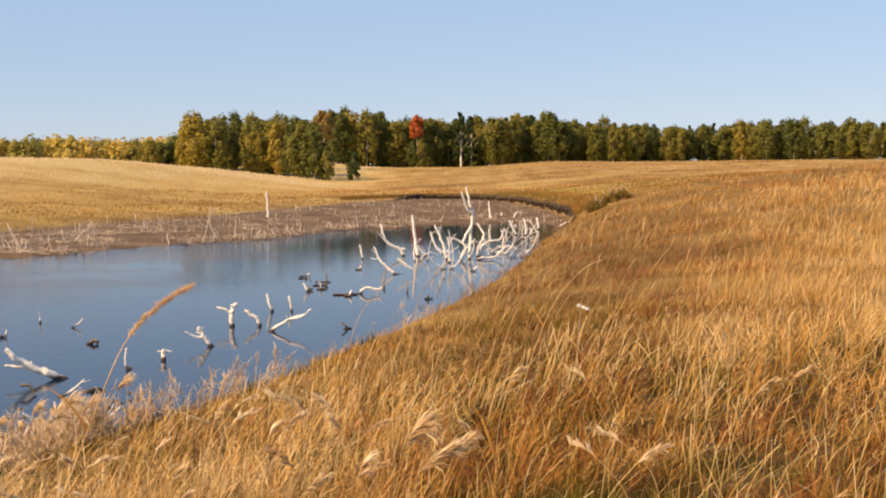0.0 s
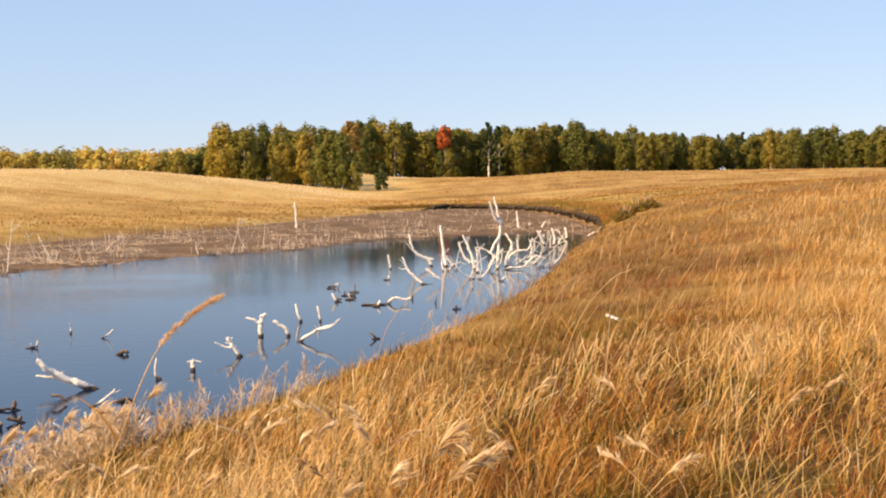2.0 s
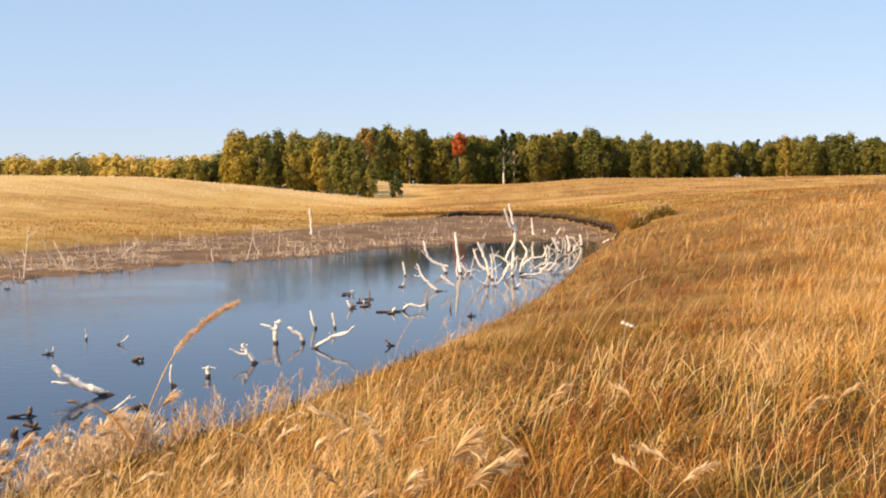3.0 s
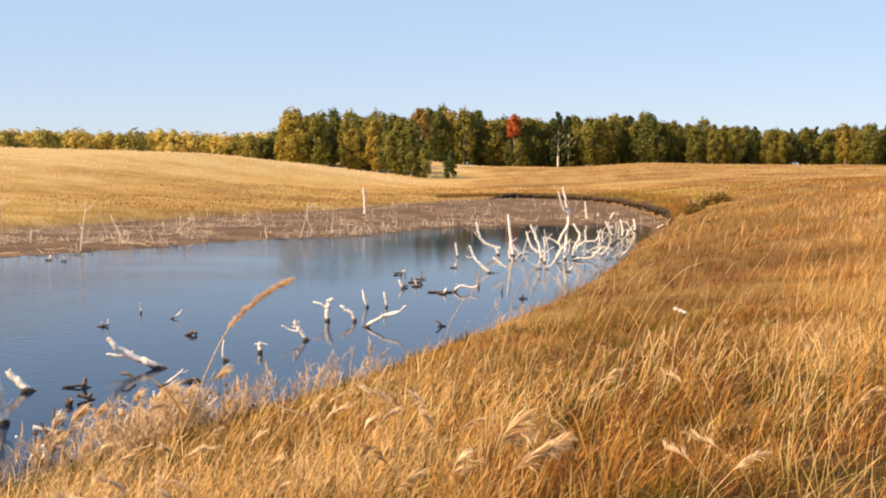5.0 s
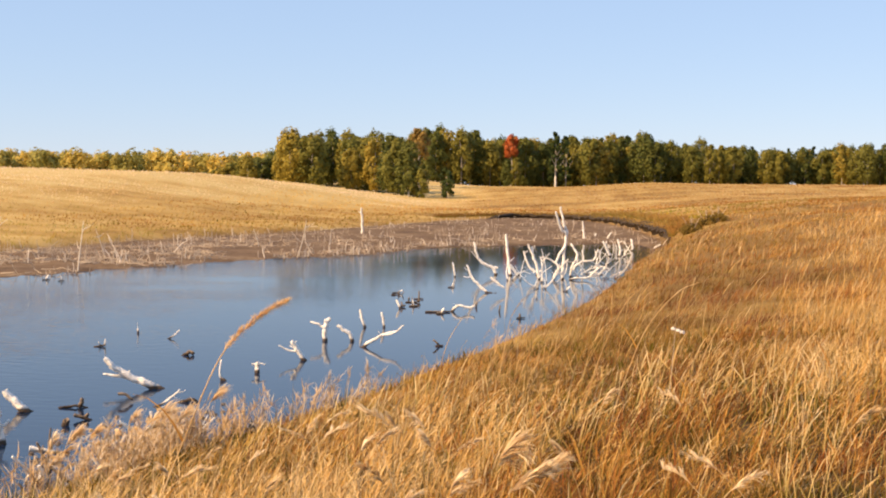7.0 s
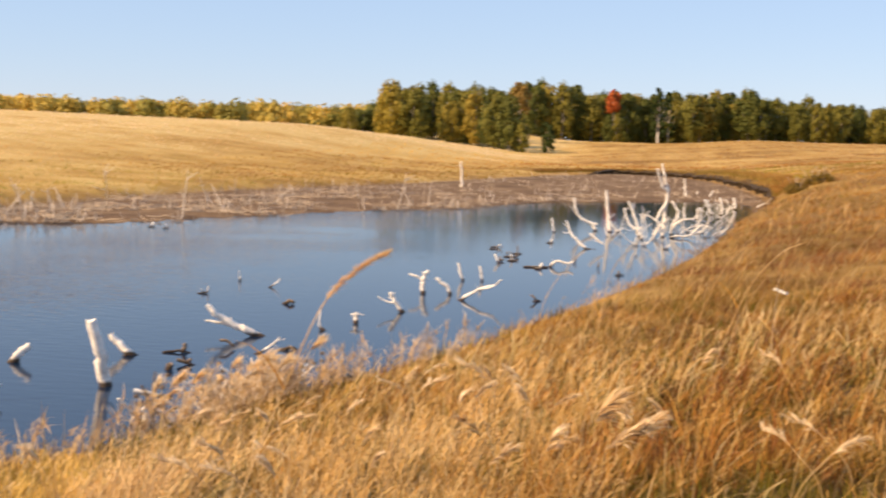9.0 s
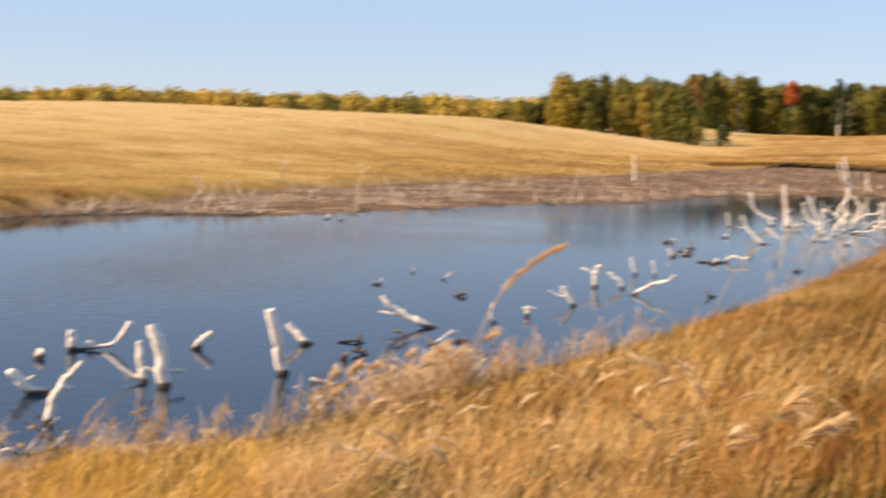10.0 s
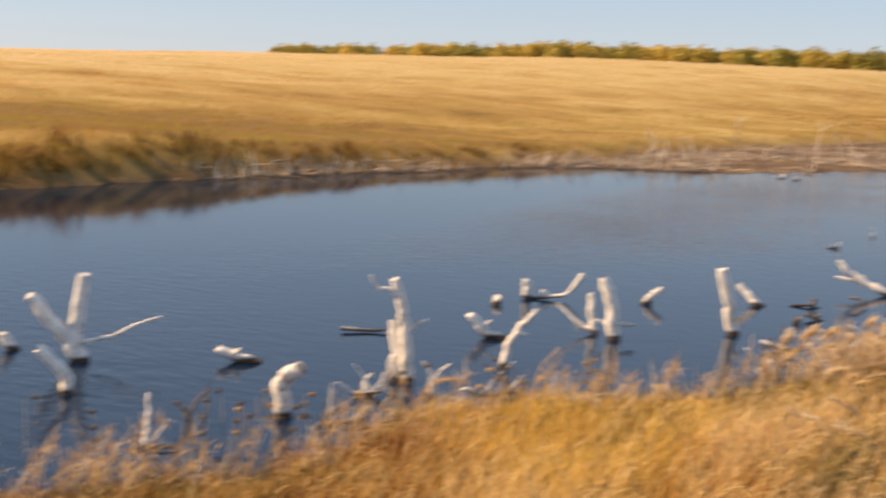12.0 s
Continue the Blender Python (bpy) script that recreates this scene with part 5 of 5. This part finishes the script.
# the wood goes on behind its edge, and a distant yellow wood stands behind the western slope
def massed_wood(mat, label, azimuths, dist, deep, high, seed):
    """high: the crowns' scale at an azimuth."""
    r, kinds = np.random.default_rng(seed), []
    for i in range(4):
        me = crown_mesh("crown", mat, 12.0 + 0.3 * i, 5.0 + 0.6 * i, 0.0, 22, 34, 0.60, seed + i)
        co = np.zeros(len(me.vertices) * 3, np.float32)
        me.vertices.foreach_get("co", co)
        kinds.append(co.reshape(-1, 3))
        bpy.data.meshes.remove(me)
    vs, tones = [], []
    for az in azimuths:
        x, y = polar(np.radians(np.array([az + r.normal(0, 0.16)])), np.array([dist + r.uniform(-deep, deep)]))
        c, t = kinds[int(r.integers(4))], r.uniform(0, 6.283)
        turned = np.stack([c[:, 0] * math.cos(t) - c[:, 1] * math.sin(t), c[:, 0] * math.sin(t) + c[:, 1] * math.cos(t), c[:, 2]], 1)
        vs.append(turned * high(az) * r.uniform(0.95, 1.0) + np.array([x[0], y[0], float(land(x, y)[0][0]) - 0.1]))
        tones.append(np.full(len(c), r.random()))
    v = np.vstack(vs)
    ob = new("distant_wood", mesh_of("distant_wood", v, [np.arange(len(v)).reshape(-1, 4)], mat, tone=np.concatenate(tones)))
    return tagged(ob, label, "wood", kind="stuff")


massed_wood(LEAF_YELLOW, "distant birch wood in yellow and olive autumn leaf", np.arange(10.8, 42.0, 0.17), 455, 18,
            lambda az: (1.04 + 0.04 * math.sin(az * 1.3) + 0.14 * smoothstep(24, 30, az)) * (1 - 0.02 * max(0, az - 24)), 250)
# added backing crowns, coloured dark like a shaded interior, closing the sky gaps
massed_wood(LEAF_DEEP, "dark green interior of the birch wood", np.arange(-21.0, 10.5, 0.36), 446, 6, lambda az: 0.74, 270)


def marker_post():
    ob = new("marker_post")
    tagged(ob, "weathered white wooden post at the field's edge", "post")
    v, q, caps = tube(curve_through([(0, 0, -0.4), (0.02, 0, 1.6), (0.05, 0, 3.3)], 4), [0.24] * 9, 6, 0.06, 5)
    part("shaft", mesh_of("shaft", v, [q, caps], PAINTED, True), ob)
    return place(ob, -0.8, 372, 1.0, 0, True)


marker_post()


# ---- single plants of the near bank ----
def sliver_mesh(name, at, to, size, mat, spread=0.5, start=0.9):
    n = len(at)
    v = blades(at[:, 0], at[:, 1], at[:, 2], size, size * 0.045 + 0.0011, to, rng.normal(start, spread, n), rng.uniform(0.4, 1.5, n), 3)
    return mesh_of(name, v[0], [v[1], v[2]], mat, False, low=v[3] * 0)


def stalk_line(points):
    return curve_through(points, 6)


def rooted(ob, az, dist):
    x, y = polar(np.radians(np.array([float(az)])), np.array([float(dist)]))
    ob.matrix_basis = pose(float(x[0]), float(y[0]), float(land(x, y)[0][0]) - 0.03, 0, 0, az)
    return ob


def reed(az, dist, points, plume_at, thick, label, full=780, foot=0.72):
    """A tall reed: points are (sideways, height) above its root; the plume fills the line past plume_at."""
    ob = new("reed")
    tagged(ob, label, "reed", "tall reeds on the near bank")
    c = stalk_line([(-0.06, 0, -0.45)] + [(u, 0, z) for u, z in points])
    v, q, t = tube(c, np.linspace(0.0045, 0.0022, len(c)), 5, 0.05, 3)
    part("stem", mesh_of("stem", v, [q, t], FLUFF, True), ob)
    i0 = int(len(c) * plume_at)
    k = rng.uniform(i0, len(c) - 1.001, full)
    base = c[k.astype(int)] + (c[k.astype(int) + 1] - c[k.astype(int)]) * (k % 1)[:, None]
    along = c[-1] - c[i0]
    tilt = math.atan2(along[0], along[2])
    part("plume", sliver_mesh("plume", base + rng.normal(0, thick * 0.25, base.shape), rng.normal(0, 0.9, full), thick * rng.uniform(0.6, 1.7, full), PLUME, 0.35, tilt), ob, "feathery tan plume")
    for s, zf in ((1, 0.35), (-1, 0.5)):
        b = c[int(len(c) * zf)]
        one = blades(np.array([b[0]]), np.array([b[1]]), np.array([b[2]]), np.array([0.34]), np.array([0.012]), np.array([0.2 if s > 0 else 2.8]), np.array([0.5]), np.array([1.3]), 4)
        part("leaf", mesh_of("leaf", one[0], [one[1], one[2]], GRASS, False, low=one[3] * 0), ob)
    ob = rooted(ob, az, dist)
    ob.location.z = foot
    return ob


reed(17.3, 6.0, [(0, 0), (0.10, 0.32), (0.24, 0.68), (0.40, 1.05), (0.56, 1.22), (0.70, 1.30)], 0.70, 0.025, "tall reed with a tan plume leaning over the bank")
reed(-1.4, 9.0, [(0, 0), (0.10, 0.35), (0.22, 0.75), (0.36, 1.05), (0.46, 1.16)], 0.75, 0.007, "thin straw reed bent by the wind", 110)
reed(-6.2, 10.0, [(0, 0), (0.06, 0.3), (0.15, 0.62), (0.30, 0.92)], 0.7, 0.008, "thin straw reed bent by the wind", 110)
reed(-3.2, 10.5, [(0, 0), (0.12, 0.4), (0.28, 0.78), (0.50, 1.04), (0.66, 1.12)], 0.72, 0.008, "long arching pale reed bent by the wind", 130)
reed(-9.5, 9.0, [(0, 0), (0.08, 0.36), (0.20, 0.74), (0.38, 0.98)], 0.7, 0.008, "long arching pale reed bent by the wind", 130)
reed(4.5, 13.0, [(0, 0), (0.06, 0.3), (0.16, 0.7), (0.30, 0.95)], 0.7, 0.010, "thin pale reed beside the water", 110, 0.35)
reed(1.6, 15.0, [(0, 0), (0.05, 0.3), (0.13, 0.75), (0.27, 1.0)], 0.7, 0.010, "thin pale reed beside the water", 110, 0.35)
reed(36.5, 7.2, [(0, 0), (0.03, 0.16), (0.08, 0.29), (0.17, 0.37), (0.27, 0.38)], 0.55, 0.024, "broken reed with a bent tan plume", 300, 0.5)
reed(31.5, 7.6, [(0, 0), (0.04, 0.2), (0.10, 0.42), (0.2, 0.55)], 0.6, 0.012, "short reed with a tan plume", 140, 0.45)


def feather_grass(az, dist, tall, size, seed, side=0.0):
    """A stalk with a comb of pale arched spikelets blown to one side."""
    r = np.random.default_rng(seed)
    ob = new("feather_grass")
    tagged(ob, "pale feather grass head with spikelets blown to one side", "plant", "feather grass heads")
    tilt = r.uniform(0.05, 0.3) * (1 if math.cos(side) > 0 else -1)
    c = stalk_line([(-tilt * 0.7, 0, -0.03), (-tilt * 0.5, 0.02, tall * 0.5), (0, 0, tall * 0.86), (tilt * 0.3, 0, tall), (tilt * 0.6, 0, tall + 0.02)])
    v, q, t = tube(c, np.linspace(0.0022, 0.001, len(c)), 5, 0.05, seed)
    part("stem", mesh_of("stem", v, [q, t], STRAW, True), ob)
    n, per = int(r.integers(12, 18)), 9
    k = np.repeat(np.linspace(len(c) * 0.56, len(c) - 1.01, n), per) + r.normal(0, 0.08, n * per)
    k = np.clip(k, 0, len(c) - 1.01)
    at = c[k.astype(int)] + (c[k.astype(int) + 1] - c[k.astype(int)]) * (k % 1)[:, None]
    to = side + np.repeat(r.normal(0, 0.35, n), per) + r.normal(0, 0.12, n * per)
    long = size * np.repeat(r.uniform(0.15, 0.27, n), per) * r.uniform(0.7, 1.1, n * per)
    v = blades(at[:, 0], at[:, 1], at[:, 2], long, long * 0.06 + 0.0017, to, np.repeat(r.normal(0.95, 0.2, n), per) + r.normal(0, 0.1, n * per), r.uniform(0.6, 1.5, n * per), 3)
    part("plume", mesh_of("awns", v[0], [v[1], v[2]], FEATHER, False, low=v[3] * 0), ob, "pale drooping awns")
    return rooted(ob, az, dist)


for i, (az, d, tall, sz, side) in enumerate([(1.75, 5.2, 0.64, 0.62, 0.1), (1.4, 5.1, 0.54, 0.60, -0.2), (-0.3, 5.6, 0.50, 0.40, 0.2), (-2.7, 7.2, 0.60, 0.34, 0.0), (-1.5, 5.9, 0.50, 0.30, 2.9), (4.4, 6.4, 0.52, 0.32, 2.9), (6.1, 6.9, 0.60, 0.32, 3.2), (-8.0, 5.4, 0.42, 0.32, 0.0), (-13.0, 6.8, 0.5, 0.32, 0.2)]):
    feather_grass(az, d, tall, sz, 600 + i, side)
more = np.random.default_rng(61)
for i in range(34):
    feather_grass(more.uniform(3.5, 19.0) if i < 26 else more.uniform(-15, 34), more.uniform(5.0, 8.6), more.uniform(0.36, 0.56), more.uniform(0.24, 0.36), 620 + i, more.normal(0.1, 0.5) + (3.0 if more.random() < 0.4 else 0))

for i in range(22):
    az = more.uniform(13.2, 20.5)
    feather_grass(az, 12.3 - 0.22 * (az - 14) + more.uniform(-0.5, 0.7), more.uniform(0.34, 0.58), more.uniform(0.5, 0.85), 660 + i, more.normal(0.1, 0.6))


def dried_weed(az, dist, tall, seed):
    """A thin grey stalk standing in the shallows with dark dried seed heads."""
    r = np.random.default_rng(seed)
    ob = new("dried_weed")
    tagged(ob, "thin dried weed with dark seed heads in shallow water", "weed", "dried weeds at the shore")
    x, y = polar(np.radians(np.array([az])), np.array([dist]))
    tall += max(0.0, 0.03 - float(land(x, y)[0][0]))
    sway = r.normal(0, 0.08, 2)
    top = np.array([sway[0], sway[1], tall])
    c = stalk_line([(0, 0, -0.05), tuple(top * 0.5 + np.array([0.01, 0, 0])), tuple(top)])
    v, q, t = tube(c, np.linspace(0.004, 0.002, len(c)), 5, 0.05, seed)
    stem = part("stem", mesh_of("stem", v, [q, t], STICK, True), ob)
    for i in range(int(r.integers(1, 4))):
        at = top * (1 - 0.16 * i) + np.array([r.normal(0, 0.025), r.normal(0, 0.025), 0])
        u = r.normal(0, 1, (36, 3))
        u /= np.linalg.norm(u, axis=1)[:, None]
        v, q = leaf_cards(at + u * np.array([0.02, 0.02, 0.013]), u, 0.015, r)
        part("seed_head", mesh_of("seed_head", v, [q], WET if r.random() < 0.7 else FLUFF), stem, "dark dried seed head" if i == 0 else "")
    return rooted(ob, az, dist)


for i in range(70):
    az = more.uniform(13.0, 21.0) if i < 46 else more.uniform(26, 53)
    dried_weed(az, 13.3 - 0.25 * (az - 14) + more.uniform(-0.9, 1.0) if i < 46 else 10.4 - 0.07 * (az - 26) + more.uniform(-0.6, 0.5), more.uniform(0.12, 0.42), 680 + i)


def white_flower(az, el, dist):
    ob = new("dried_flower")
    tagged(ob, "dried umbel with small white flower heads", "flower")
    x, y = polar(np.radians(np.array([az])), np.array([dist]))
    top = EYE + dist * math.tan(radians(el)) - float(land(x, y)[0][0])
    c = stalk_line([(0, 0, 0), (0.03, 0, top * 0.6), (0.05, 0, top)])
    v, q, t = tube(c, np.linspace(0.004, 0.002, len(c)), 5, 0.05, 9)
    part("stem", mesh_of("stem", v, [q, t], STICK, True), ob)
    r = np.random.default_rng(8)
    for dx, dz in ((-0.015, 0.012), (0.02, 0.0), (0.055, -0.014)):
        u = r.normal(0, 1, (40, 3))
        u /= np.linalg.norm(u, axis=1)[:, None]
        u[:, 2] = np.abs(u[:, 2]) * 0.6
        v, q = leaf_cards(np.array([0.05 + dx, 0, top + dz]) + u * 0.02, u, 0.011, r)
        part("flower_head", mesh_of("petals", v, [q], BARK), ob, "small white flower head")
    return rooted(ob, az, dist)


white_flower(-5.6, -5.47, 11.0)


def shrub(az, dist, seed):
    ob = new("shrub")
    tagged(ob, "low dark olive shrub on the pond's bank", "shrub")
    part("foliage", crown_mesh("foliage", SHRUB_LEAF, 0.42, 0.65, -0.12, 12, 110, 0.05, seed), ob)
    for i in range(4):
        a = i * 1.6
        v, q, t = tube(curve_through([(0, 0, -0.1), (0.2 * math.cos(a), 0.2 * math.sin(a), 0.4), (0.4 * math.cos(a), 0.4 * math.sin(a), 0.75)], 3), np.linspace(0.02, 0.008, 7), 5, 0.1, i)
        part("branch", mesh_of("branch", v, [q, t], STICK, True), ob)
    return rooted(ob, az, dist)


for az, d, sd in ((-6.5, 62, 700), (-7.1, 63.5, 701), (-7.6, 64, 702)):
    shrub(az, d, sd)
